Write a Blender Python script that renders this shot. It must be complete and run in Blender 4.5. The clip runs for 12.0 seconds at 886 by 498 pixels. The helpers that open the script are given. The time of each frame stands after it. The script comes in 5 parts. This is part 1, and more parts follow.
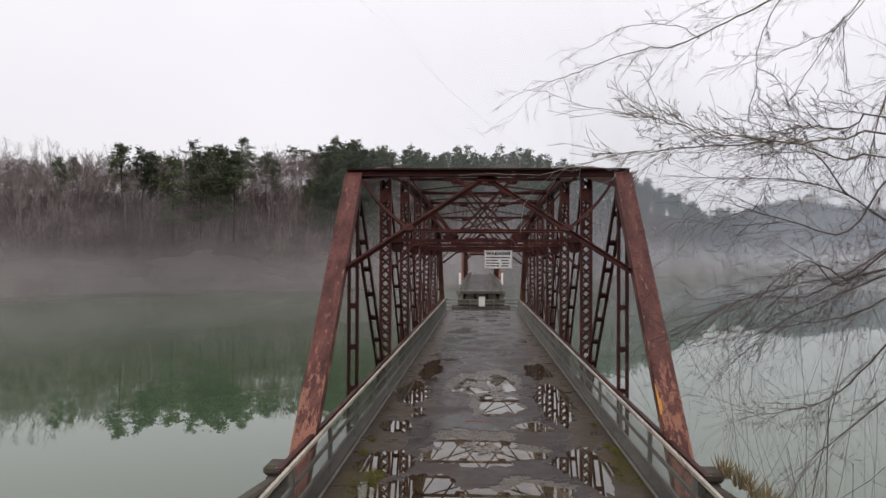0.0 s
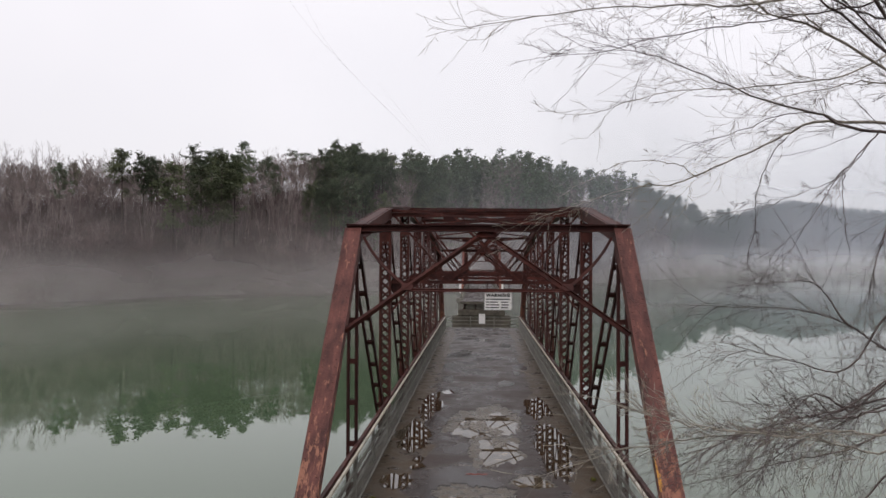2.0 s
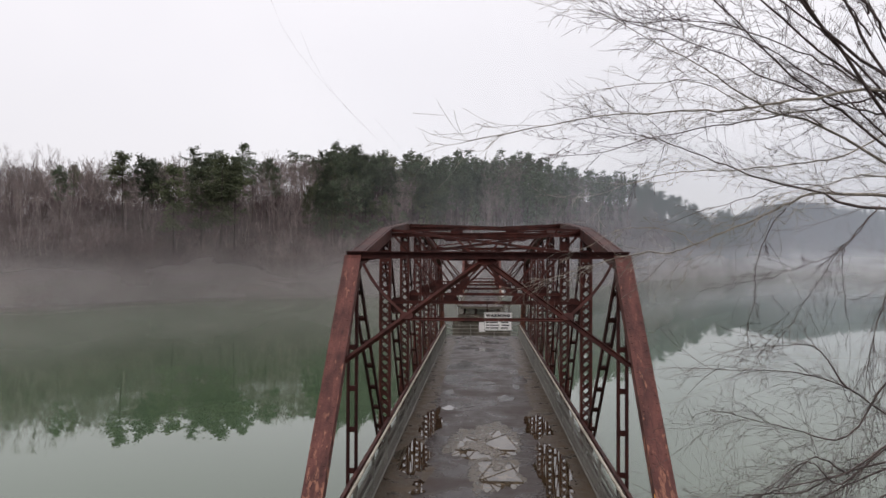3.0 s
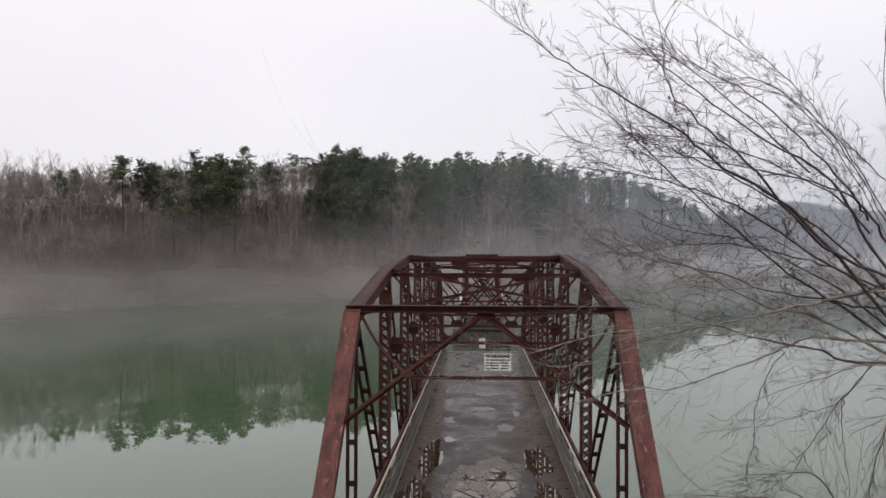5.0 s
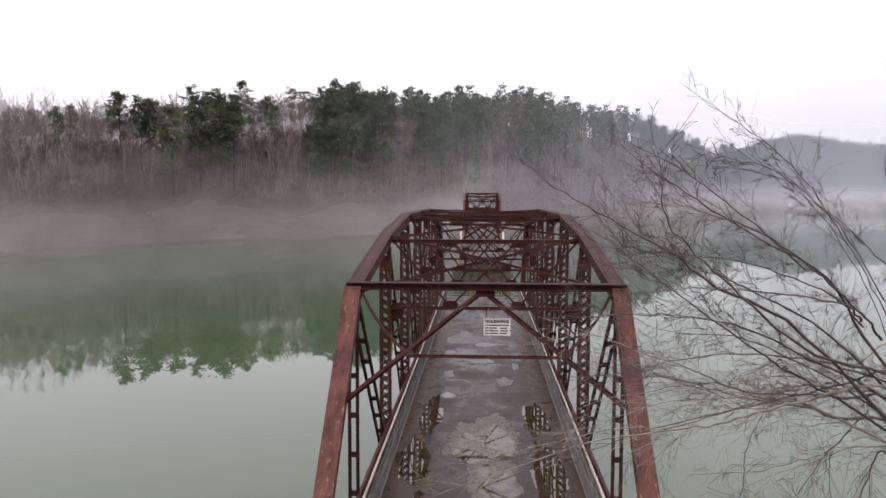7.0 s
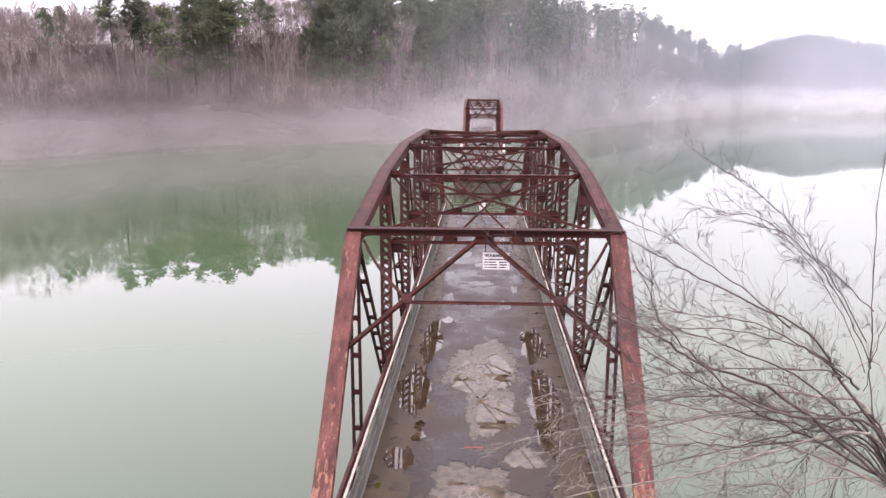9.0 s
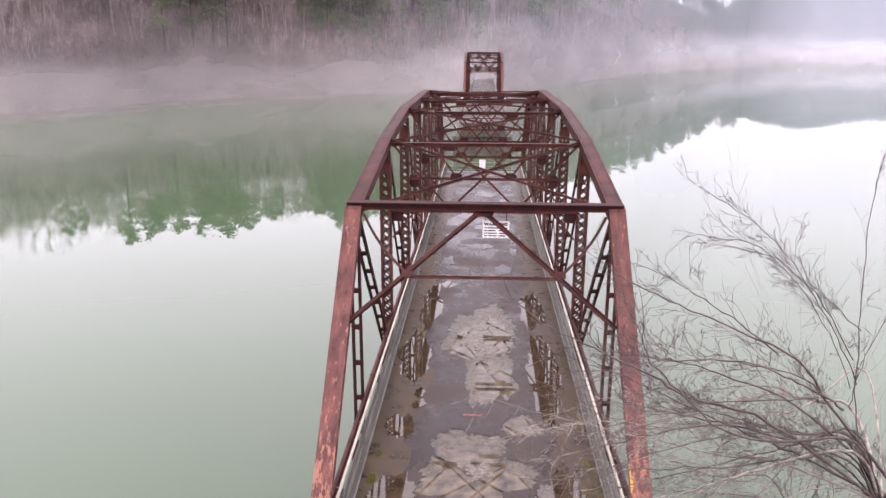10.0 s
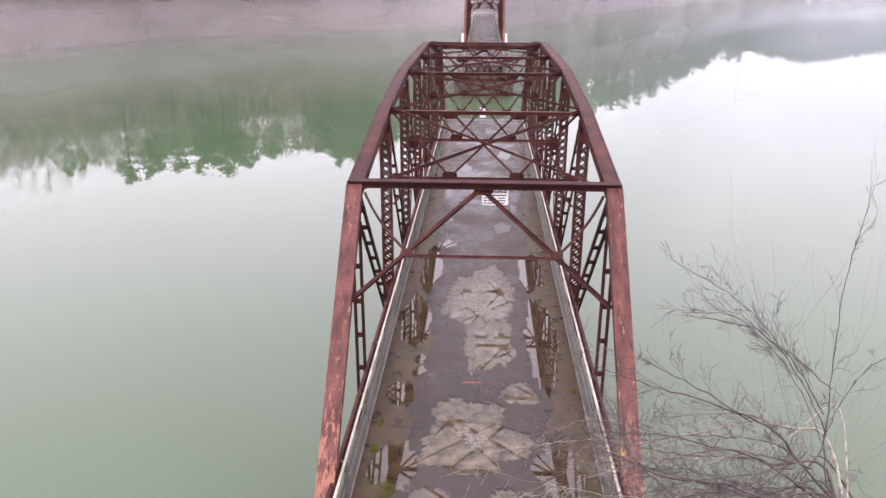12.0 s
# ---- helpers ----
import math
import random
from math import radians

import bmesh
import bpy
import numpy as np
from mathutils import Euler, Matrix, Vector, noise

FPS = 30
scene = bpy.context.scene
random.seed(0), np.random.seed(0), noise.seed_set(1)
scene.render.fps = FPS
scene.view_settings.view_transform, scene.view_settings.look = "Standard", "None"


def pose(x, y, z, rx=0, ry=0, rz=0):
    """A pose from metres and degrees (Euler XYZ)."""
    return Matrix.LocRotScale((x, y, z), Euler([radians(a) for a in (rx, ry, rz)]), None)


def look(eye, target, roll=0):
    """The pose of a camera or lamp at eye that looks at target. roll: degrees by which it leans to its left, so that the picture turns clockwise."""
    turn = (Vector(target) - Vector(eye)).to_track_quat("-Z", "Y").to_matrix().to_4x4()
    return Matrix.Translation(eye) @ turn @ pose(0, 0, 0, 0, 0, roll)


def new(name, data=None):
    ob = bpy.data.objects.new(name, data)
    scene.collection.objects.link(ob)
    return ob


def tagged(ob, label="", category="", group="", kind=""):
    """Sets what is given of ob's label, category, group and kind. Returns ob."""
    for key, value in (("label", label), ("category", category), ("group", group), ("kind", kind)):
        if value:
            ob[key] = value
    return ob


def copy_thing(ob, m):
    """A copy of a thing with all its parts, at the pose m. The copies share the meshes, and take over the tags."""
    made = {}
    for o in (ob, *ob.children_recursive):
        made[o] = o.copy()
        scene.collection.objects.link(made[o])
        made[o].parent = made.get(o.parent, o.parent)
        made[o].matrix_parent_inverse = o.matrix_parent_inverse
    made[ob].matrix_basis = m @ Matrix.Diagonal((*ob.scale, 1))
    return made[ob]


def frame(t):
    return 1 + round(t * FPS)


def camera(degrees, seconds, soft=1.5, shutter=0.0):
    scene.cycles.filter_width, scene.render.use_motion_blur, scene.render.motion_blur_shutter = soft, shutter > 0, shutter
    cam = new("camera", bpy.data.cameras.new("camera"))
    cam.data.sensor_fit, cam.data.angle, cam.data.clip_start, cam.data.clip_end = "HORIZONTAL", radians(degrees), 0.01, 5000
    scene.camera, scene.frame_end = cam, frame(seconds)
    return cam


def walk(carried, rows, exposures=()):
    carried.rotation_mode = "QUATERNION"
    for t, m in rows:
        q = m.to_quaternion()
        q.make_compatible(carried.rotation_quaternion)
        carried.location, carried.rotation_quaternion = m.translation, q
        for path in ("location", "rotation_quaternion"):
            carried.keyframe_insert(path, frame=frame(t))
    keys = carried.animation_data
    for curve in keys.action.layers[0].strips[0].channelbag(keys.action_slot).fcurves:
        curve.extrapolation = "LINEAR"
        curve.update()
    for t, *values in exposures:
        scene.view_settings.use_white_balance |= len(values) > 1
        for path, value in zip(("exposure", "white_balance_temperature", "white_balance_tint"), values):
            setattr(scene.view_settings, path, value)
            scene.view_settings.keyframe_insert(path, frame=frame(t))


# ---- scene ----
cam = camera(61.0, 12.0)
PATH = [
    (0, pose(-0.138, 0.080, 3.471, 90.92, -0.24, 2.83)),
    (0.5, pose(-0.135, 0.080, 3.793, 90.90, -0.24, 2.84)),
    (1, pose(-0.131, 0.080, 4.070, 90.89, -0.23, 2.85)),
    (1.5, pose(-0.128, 0.080, 4.323, 90.96, -0.23, 2.85)),
    (2, pose(-0.124, 0.080, 4.609, 90.95, -0.22, 2.86)),
    (2.5, pose(-0.121, 0.080, 4.899, 90.92, -0.21, 2.87)),
    (3, pose(-0.117, 0.080, 5.168, 90.95, -0.21, 2.88)),
    (5, pose(-0.103, 0.080, 6.295, 90.91, -0.19, 2.91)),
    (5.5, pose(-0.099, 0.080, 6.570, 90.89, -0.18, 2.91)),
    (6, pose(-0.096, 0.080, 6.760, 89.86, -0.17, 2.92)),
    (6.5, pose(-0.092, 0.080, 6.995, 87.72, -0.17, 2.93)),
    (7, pose(-0.089, 0.080, 7.210, 85.83, -0.16, 2.94)),
    (9, pose(-0.075, 0.080, 8.107, 78.45, -0.14, 2.97)),
    (9.5, pose(-0.071, 0.080, 8.322, 76.69, -0.13, 2.97)),
    (10, pose(-0.068, 0.080, 8.568, 74.84, -0.13, 2.98)),
    (10.5, pose(-0.064, 0.080, 8.785, 73.09, -0.12, 2.99)),
    (11, pose(-0.061, 0.080, 9.002, 71.70, -0.12, 3.00)),
    (11.5, pose(-0.057, 0.080, 9.255, 70.72, -0.11, 3.00)),
    (12, pose(-0.053, 0.080, 9.500, 69.96, -0.10, 3.01)),
]
walk(cam, PATH, [(0, 0.16, 6600, 17), (5.5, 0.15, 6600, 17), (6.5, 0.34, 6600, 20), (7.0, 0.56, 6600, 22), (9.0, 1.53, 6550, 32), (12, 1.50, 6450, 33)])

# ---- light ----
WATER_Z = -3.75
world = bpy.data.worlds.new("overcast_sky")
scene.world = world
world.use_nodes = True
wt = world.node_tree
wt.nodes.clear()
w_out = wt.nodes.new("ShaderNodeOutputWorld")
w_bg = wt.nodes.new("ShaderNodeBackground")
w_sky = wt.nodes.new("ShaderNodeTexSky")
w_sky.sky_type = "NISHITA"
w_sky.sun_disc = False
w_sky.sun_elevation = radians(28)
w_sky.sun_rotation = radians(200)
w_dim = wt.nodes.new("ShaderNodeMix")
w_dim.data_type = "RGBA"
w_dim.blend_type = "MULTIPLY"
w_dim.inputs[0].default_value = 1.0
w_dim.inputs[7].default_value = (0.12, 0.12, 0.12, 1)
w_co = wt.nodes.new("ShaderNodeTexCoord")
w_noise = wt.nodes.new("ShaderNodeTexNoise")
w_noise.inputs["Scale"].default_value = 1.6
w_noise.inputs["Detail"].default_value = 4
w_ramp = wt.nodes.new("ShaderNodeValToRGB")
w_ramp.color_ramp.elements[0].position = 0.3
w_ramp.color_ramp.elements[0].color = (0.87, 0.885, 0.90, 1)
w_ramp.color_ramp.elements[1].position = 0.7
w_ramp.color_ramp.elements[1].color = (0.968, 0.982, 0.988, 1)
w_mix = wt.nodes.new("ShaderNodeMix")
w_mix.data_type = "RGBA"
w_mix.inputs[0].default_value = 0.9
wt.links.new(w_sky.outputs[0], w_dim.inputs[6])
wt.links.new(w_co.outputs["Generated"], w_noise.inputs["Vector"])
wt.links.new(w_noise.outputs["Fac"], w_ramp.inputs[0])
wt.links.new(w_dim.outputs[2], w_mix.inputs[6])
wt.links.new(w_ramp.outputs[0], w_mix.inputs[7])
# an overcast sky is brighter overhead than at the horizon
w_sep = wt.nodes.new("ShaderNodeSeparateXYZ")
w_up = wt.nodes.new("ShaderNodeMapRange")
w_up.inputs["From Min"].default_value, w_up.inputs["From Max"].default_value = 0.0, 0.55
w_up.inputs["To Min"].default_value, w_up.inputs["To Max"].default_value = 0.83, 1.04
w_grade = wt.nodes.new("ShaderNodeVectorMath")
w_grade.operation = "SCALE"
wt.links.new(w_co.outputs["Generated"], w_sep.inputs[0])
wt.links.new(w_sep.outputs["Z"], w_up.inputs["Value"])
wt.links.new(w_mix.outputs[2], w_grade.inputs[0])
wt.links.new(w_up.outputs[0], w_grade.inputs["Scale"])
wt.links.new(w_grade.outputs[0], w_bg.inputs[0])
w_bg.inputs[1].default_value = 1.0
wt.links.new(w_bg.outputs[0], w_out.inputs[0])

sun_data = bpy.data.lights.new("sun", "SUN")
sun_data.energy = 0.5
sun_data.angle = radians(25)
sun_data.color = (1.0, 0.97, 0.93)
sun = new("sun", sun_data)
sun.matrix_world = look((-20, -60, 60), (0, 20, 0))

# ---- materials ----


def link(nt, a, b):
    nt.links.new(a, b)


def surface(name, dark, light, size=1.0, rough=0.8, grain=12.0, bump=0.15, metal=0.0, spread=(0.35, 0.65),
            patch=None, patch_size=0.6, patch_at=0.62, rough_to=None, vary=0.0, stretch=None, worn_below=None, gloss=0.5):
    """A node material: two colours mixed by noise at two scales, an optional second patchy colour, fine relief."""
    m = bpy.data.materials.new(name)
    m.use_nodes = True
    nt = m.node_tree
    b = nt.nodes["Principled BSDF"]
    co = nt.nodes.new("ShaderNodeTexCoord")
    where = co.outputs["Object"]
    if stretch:
        mp = nt.nodes.new("ShaderNodeMapping")
        mp.inputs["Scale"].default_value = stretch
        link(nt, where, mp.inputs["Vector"])
        where = mp.outputs[0]
    n1 = nt.nodes.new("ShaderNodeTexNoise")
    n1.inputs["Scale"].default_value = 1.0 / size
    n1.inputs["Detail"].default_value = 6
    n1.inputs["Roughness"].default_value = 0.65
    link(nt, where, n1.inputs["Vector"])
    r1 = nt.nodes.new("ShaderNodeValToRGB")
    r1.color_ramp.elements[0].position, r1.color_ramp.elements[1].position = spread
    r1.color_ramp.elements[0].color = (*dark, 1)
    r1.color_ramp.elements[1].color = (*light, 1)
    link(nt, n1.outputs["Fac"], r1.inputs[0])
    colour = r1.outputs[0]
    n2 = nt.nodes.new("ShaderNodeTexNoise")
    n2.inputs["Scale"].default_value = grain
    n2.inputs["Detail"].default_value = 8
    link(nt, co.outputs["Object"], n2.inputs["Vector"])
    if patch:
        n3 = nt.nodes.new("ShaderNodeTexNoise")
        n3.inputs["Scale"].default_value = 1.0 / patch_size
        n3.inputs["Detail"].default_value = 7
        n3.inputs["Roughness"].default_value = 0.7
        link(nt, where, n3.inputs["Vector"])
        spot = n3.outputs["Fac"]
        if worn_below:
            sp = nt.nodes.new("ShaderNodeSeparateXYZ")
            link(nt, co.outputs["Object"], sp.inputs[0])
            mr = nt.nodes.new("ShaderNodeMapRange")
            mr.inputs["From Min"].default_value, mr.inputs["From Max"].default_value = worn_below
            mr.inputs["To Min"].default_value, mr.inputs["To Max"].default_value = 0.13, 0.0
            link(nt, sp.outputs["Z"], mr.inputs["Value"])
            ad = nt.nodes.new("ShaderNodeMath")
            link(nt, spot, ad.inputs[0])
            link(nt, mr.outputs[0], ad.inputs[1])
            spot = ad.outputs[0]
        r3 = nt.nodes.new("ShaderNodeValToRGB")
        r3.color_ramp.elements[0].position, r3.color_ramp.elements[1].position = patch_at, patch_at + 0.05
        link(nt, spot, r3.inputs[0])
        mx = nt.nodes.new("ShaderNodeMix")
        mx.data_type = "RGBA"
        link(nt, r3.outputs[0], mx.inputs[0])
        link(nt, colour, mx.inputs[6])
        mx.inputs[7].default_value = (*patch, 1)
        colour = mx.outputs[2]
    g = nt.nodes.new("ShaderNodeMapRange")
    g.inputs["To Min"].default_value, g.inputs["To Max"].default_value = 0.75, 1.25
    link(nt, n2.outputs["Fac"], g.inputs["Value"])
    value = g.outputs[0]
    if vary:
        info = nt.nodes.new("ShaderNodeObjectInfo")
        vr = nt.nodes.new("ShaderNodeMapRange")
        vr.inputs["To Min"].default_value, vr.inputs["To Max"].default_value = 1 - vary, 1 + vary
        link(nt, info.outputs["Random"], vr.inputs["Value"])
        mu = nt.nodes.new("ShaderNodeMath")
        mu.operation = "MULTIPLY"
        link(nt, value, mu.inputs[0])
        link(nt, vr.outputs[0], mu.inputs[1])
        value = mu.outputs[0]
    sc = nt.nodes.new("ShaderNodeVectorMath")
    sc.operation = "SCALE"
    link(nt, colour, sc.inputs[0])
    link(nt, value, sc.inputs["Scale"])
    link(nt, sc.outputs[0], b.inputs["Base Color"])
    b.inputs["Specular IOR Level"].default_value = gloss
    b.inputs["Roughness"].default_value = rough
    b.inputs["Metallic"].default_value = metal
    if rough_to is not None:
        rr = nt.nodes.new("ShaderNodeMapRange")
        rr.inputs["From Min"].default_value, rr.inputs["From Max"].default_value = 0.35, 0.65
        rr.inputs["To Min"].default_value, rr.inputs["To Max"].default_value = rough_to, rough
        link(nt, n1.outputs["Fac"], rr.inputs["Value"])
        link(nt, rr.outputs[0], b.inputs["Roughness"])
    if bump:
        bp = nt.nodes.new("ShaderNodeBump")
        bp.inputs["Strength"].default_value = bump
        bp.inputs["Distance"].default_value = 0.02
        link(nt, n2.outputs["Fac"], bp.inputs["Height"])
        link(nt, bp.outputs[0], b.inputs["Normal"])
    return m


RUST = surface("rusty_red_steel", (0.025, 0.0072, 0.0060), (0.076, 0.0212, 0.0155), 0.5, 0.6, 22, 0.25,
               patch=(0.17, 0.072, 0.056), patch_size=0.35, patch_at=0.66, vary=0.2, gloss=0.18)
RUST_POST = surface("weathered_red_end_post", (0.046, 0.0160, 0.0135), (0.150, 0.054, 0.043), 0.45, 0.5, 25, 0.3,
                    patch=(0.27, 0.118, 0.076), patch_size=0.17, patch_at=0.60, stretch=(2.2, 0.6, 0.6), worn_below=(0.9, 2.6), gloss=0.3)
RUST_POST.node_tree.nodes["Principled BSDF"].inputs["Roughness"].default_value = 0.62
# a darker rust for ties, struts, plates and the steel under the deck
RUST_DARK = surface("darker_rusty_steel", (0.016, 0.0055, 0.005), (0.048, 0.0145, 0.012), 0.6, 0.65, 20, 0.2, vary=0.15, gloss=0.15)
GALV = surface("galvanised_steel", (0.13, 0.126, 0.108), (0.25, 0.243, 0.208), 0.8, 0.5, 30, 0.1, metal=0.4, vary=0.06)
MESH_WIRE = surface("dull_wire", (0.085, 0.082, 0.070), (0.15, 0.145, 0.125), 1.5, 0.6, 30, 0.0)
ASPHALT = surface("damp_asphalt", (0.026, 0.0200, 0.0172), (0.066, 0.0500, 0.0430), 1.9, 0.62, 16, 0.20,
                  patch=(0.082, 0.066, 0.057), patch_size=0.9, patch_at=0.60, rough_to=0.06, gloss=0.19)
# pale cream puts the lit upper edge into the colour; brown patches are rust
TOP_RAIL = surface("pale_lit_top_rail", (0.30, 0.27, 0.21), (0.52, 0.47, 0.38), 0.6, 0.5, 25, 0.1, patch=(0.20, 0.12, 0.07), patch_size=0.3, patch_at=0.64)
SILT = surface("wet_silt", (0.032, 0.0215, 0.012), (0.082, 0.056, 0.031), 0.5, 0.55, 30, 0.3, rough_to=0.2, gloss=0.25)
WORN_CONCRETE = surface("worn_pale_concrete", (0.046, 0.038, 0.028), (0.138, 0.116, 0.086), 0.22, 0.5, 14, 0.7, rough_to=0.12, spread=(0.36, 0.64), gloss=0.35)
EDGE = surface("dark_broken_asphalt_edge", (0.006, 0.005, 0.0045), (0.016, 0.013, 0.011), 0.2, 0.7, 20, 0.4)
SILT_PALE = surface("pale_wet_silt", (0.075, 0.062, 0.046), (0.185, 0.158, 0.122), 0.10, 0.45, 40, 0.5, rough_to=0.1)
CONCRETE = surface("stained_concrete", (0.12, 0.11, 0.095), (0.26, 0.25, 0.22), 0.8, 0.85, 14, 0.4,
                   patch=(0.07, 0.075, 0.045), patch_size=0.7, patch_at=0.58)
OLD_CONCRETE = surface("dark_mossy_concrete", (0.035, 0.029, 0.022), (0.10, 0.085, 0.065), 0.5, 0.9, 14, 0.4,
                       patch=(0.05, 0.055, 0.025), patch_size=0.5, patch_at=0.58)
MOSS = surface("moss", (0.075, 0.080, 0.014), (0.21, 0.20, 0.04), 0.08, 0.95, 40, 0.5)
BARK = surface("grey_brown_bark", (0.036, 0.026, 0.024), (0.125, 0.095, 0.087), 0.15, 0.9, 30, 0.4, vary=0.1)
LICHEN_BARK = surface("pale_lichened_bark", (0.12, 0.105, 0.085), (0.36, 0.33, 0.27), 0.06, 0.9, 30, 0.4, vary=0.1)
FAR_BARK = surface("pale_bare_bark", (0.105, 0.084, 0.080), (0.235, 0.192, 0.182), 2.0, 0.9, 3, 0.0, vary=0.3)
FAR_TRUNK = surface("pine_trunk_bark", (0.045, 0.034, 0.030), (0.095, 0.072, 0.062), 2.0, 0.9, 3, 0.0, vary=0.3)
NEEDLES = surface("pine_needles", (0.082, 0.102, 0.056), (0.160, 0.180, 0.096), 2.5, 0.85, 2, 0.0, vary=0.35)
NEEDLES_DARK = surface("dark_pine_needles", (0.060, 0.080, 0.050), (0.115, 0.142, 0.086), 4.0, 0.85, 2, 0.0, vary=0.3)
BRUSH = surface("bare_brush", (0.065, 0.045, 0.046), (0.180, 0.128, 0.122), 9.0, 0.95, 2, 0.0)
LITTER = surface("leaf_litter_ground", (0.045, 0.033, 0.031), (0.10, 0.073, 0.066), 7.0, 0.95, 1.5, 0.2,
                 patch=(0.06, 0.062, 0.035), patch_size=25, patch_at=0.58)
DRY_GRASS = surface("dry_grass", (0.16, 0.12, 0.06), (0.30, 0.24, 0.13), 0.3, 0.95, 20, 0.0)
SIGN_WHITE = surface("white_sign_sheet", (0.66, 0.65, 0.63), (0.80, 0.79, 0.77), 0.4, 0.5, 8, 0.0)
SIGN_BLACK = surface("black_lettering", (0.012, 0.012, 0.012), (0.02, 0.02, 0.02), 0.4, 0.6, 8, 0.0)
YELLOW = surface("yellow_paint", (0.40, 0.17, 0.02), (0.58, 0.28, 0.04), 0.05, 0.6, 25, 0.1)
ORANGE = surface("orange_marking_paint", (0.20, 0.055, 0.045), (0.36, 0.09, 0.07), 0.05, 0.6, 25, 0.0)


def water_material(name, body, rough, ior, ripple, ripple_size, strength, mottle=0.02, spread=0.1):
    m = bpy.data.materials.new(name)
    m.use_nodes = True
    nt = m.node_tree
    b = nt.nodes["Principled BSDF"]
    co = nt.nodes.new("ShaderNodeTexCoord")
    n1 = nt.nodes.new("ShaderNodeTexNoise")
    n1.inputs["Scale"].default_value = mottle
    n1.inputs["Detail"].default_value = 5
    link(nt, co.outputs["Object"], n1.inputs["Vector"])
    r = nt.nodes.new("ShaderNodeValToRGB")
    r.color_ramp.elements[0].position, r.color_ramp.elements[1].position = 0.3, 0.7
    r.color_ramp.elements[0].color = (*[c * (1 - spread) for c in body], 1)
    r.color_ramp.elements[1].color = (*[c * (1 + spread) for c in body], 1)
    link(nt, n1.outputs["Fac"], r.inputs[0])
    link(nt, r.outputs[0], b.inputs["Base Color"])
    b.inputs["Roughness"].default_value = rough
    b.inputs["IOR"].default_value = ior
    if ripple:
        mp = nt.nodes.new("ShaderNodeMapping")
        mp.inputs["Scale"].default_value = (1 / ripple_size, 0.35 / ripple_size, 1)
        link(nt, co.outputs["Object"], mp.inputs["Vector"])
        n2 = nt.nodes.new("ShaderNodeTexNoise")
        n2.inputs["Scale"].default_value = 1.0
        n2.inputs["Detail"].default_value = 3
        link(nt, mp.outputs[0], n2.inputs["Vector"])
        bp = nt.nodes.new("ShaderNodeBump")
        bp.inputs["Strength"].default_value = strength
        bp.inputs["Distance"].default_value = ripple
        link(nt, n2.outputs["Fac"], bp.inputs["Height"])
        link(nt, bp.outputs[0], b.inputs["Normal"])
    return m


WATER = water_material("green_river_water", (0.072, 0.112, 0.062), 0.004, 1.43, 0.012, 1.2, 0.010)
WET_SHEEN = water_material("thin_film_of_rain", (0.040, 0.032, 0.027), 0.16, 1.33, 0.004, 0.4, 0.15, 1.5, 0.5)
SILTY_PUDDLE = water_material("silty_puddle_water", (0.088, 0.069, 0.046), 0.012, 1.36, 0.004, 0.5, 0.08, 3.2, 0.75)
# side puddles: the rusty posts' brown reflection is put into the body colour
PUDDLE = water_material("post_tinted_puddle_water", (0.048, 0.033, 0.019), 0.012, 1.55, 0.004, 0.5, 0.08, 2.5, 0.5)


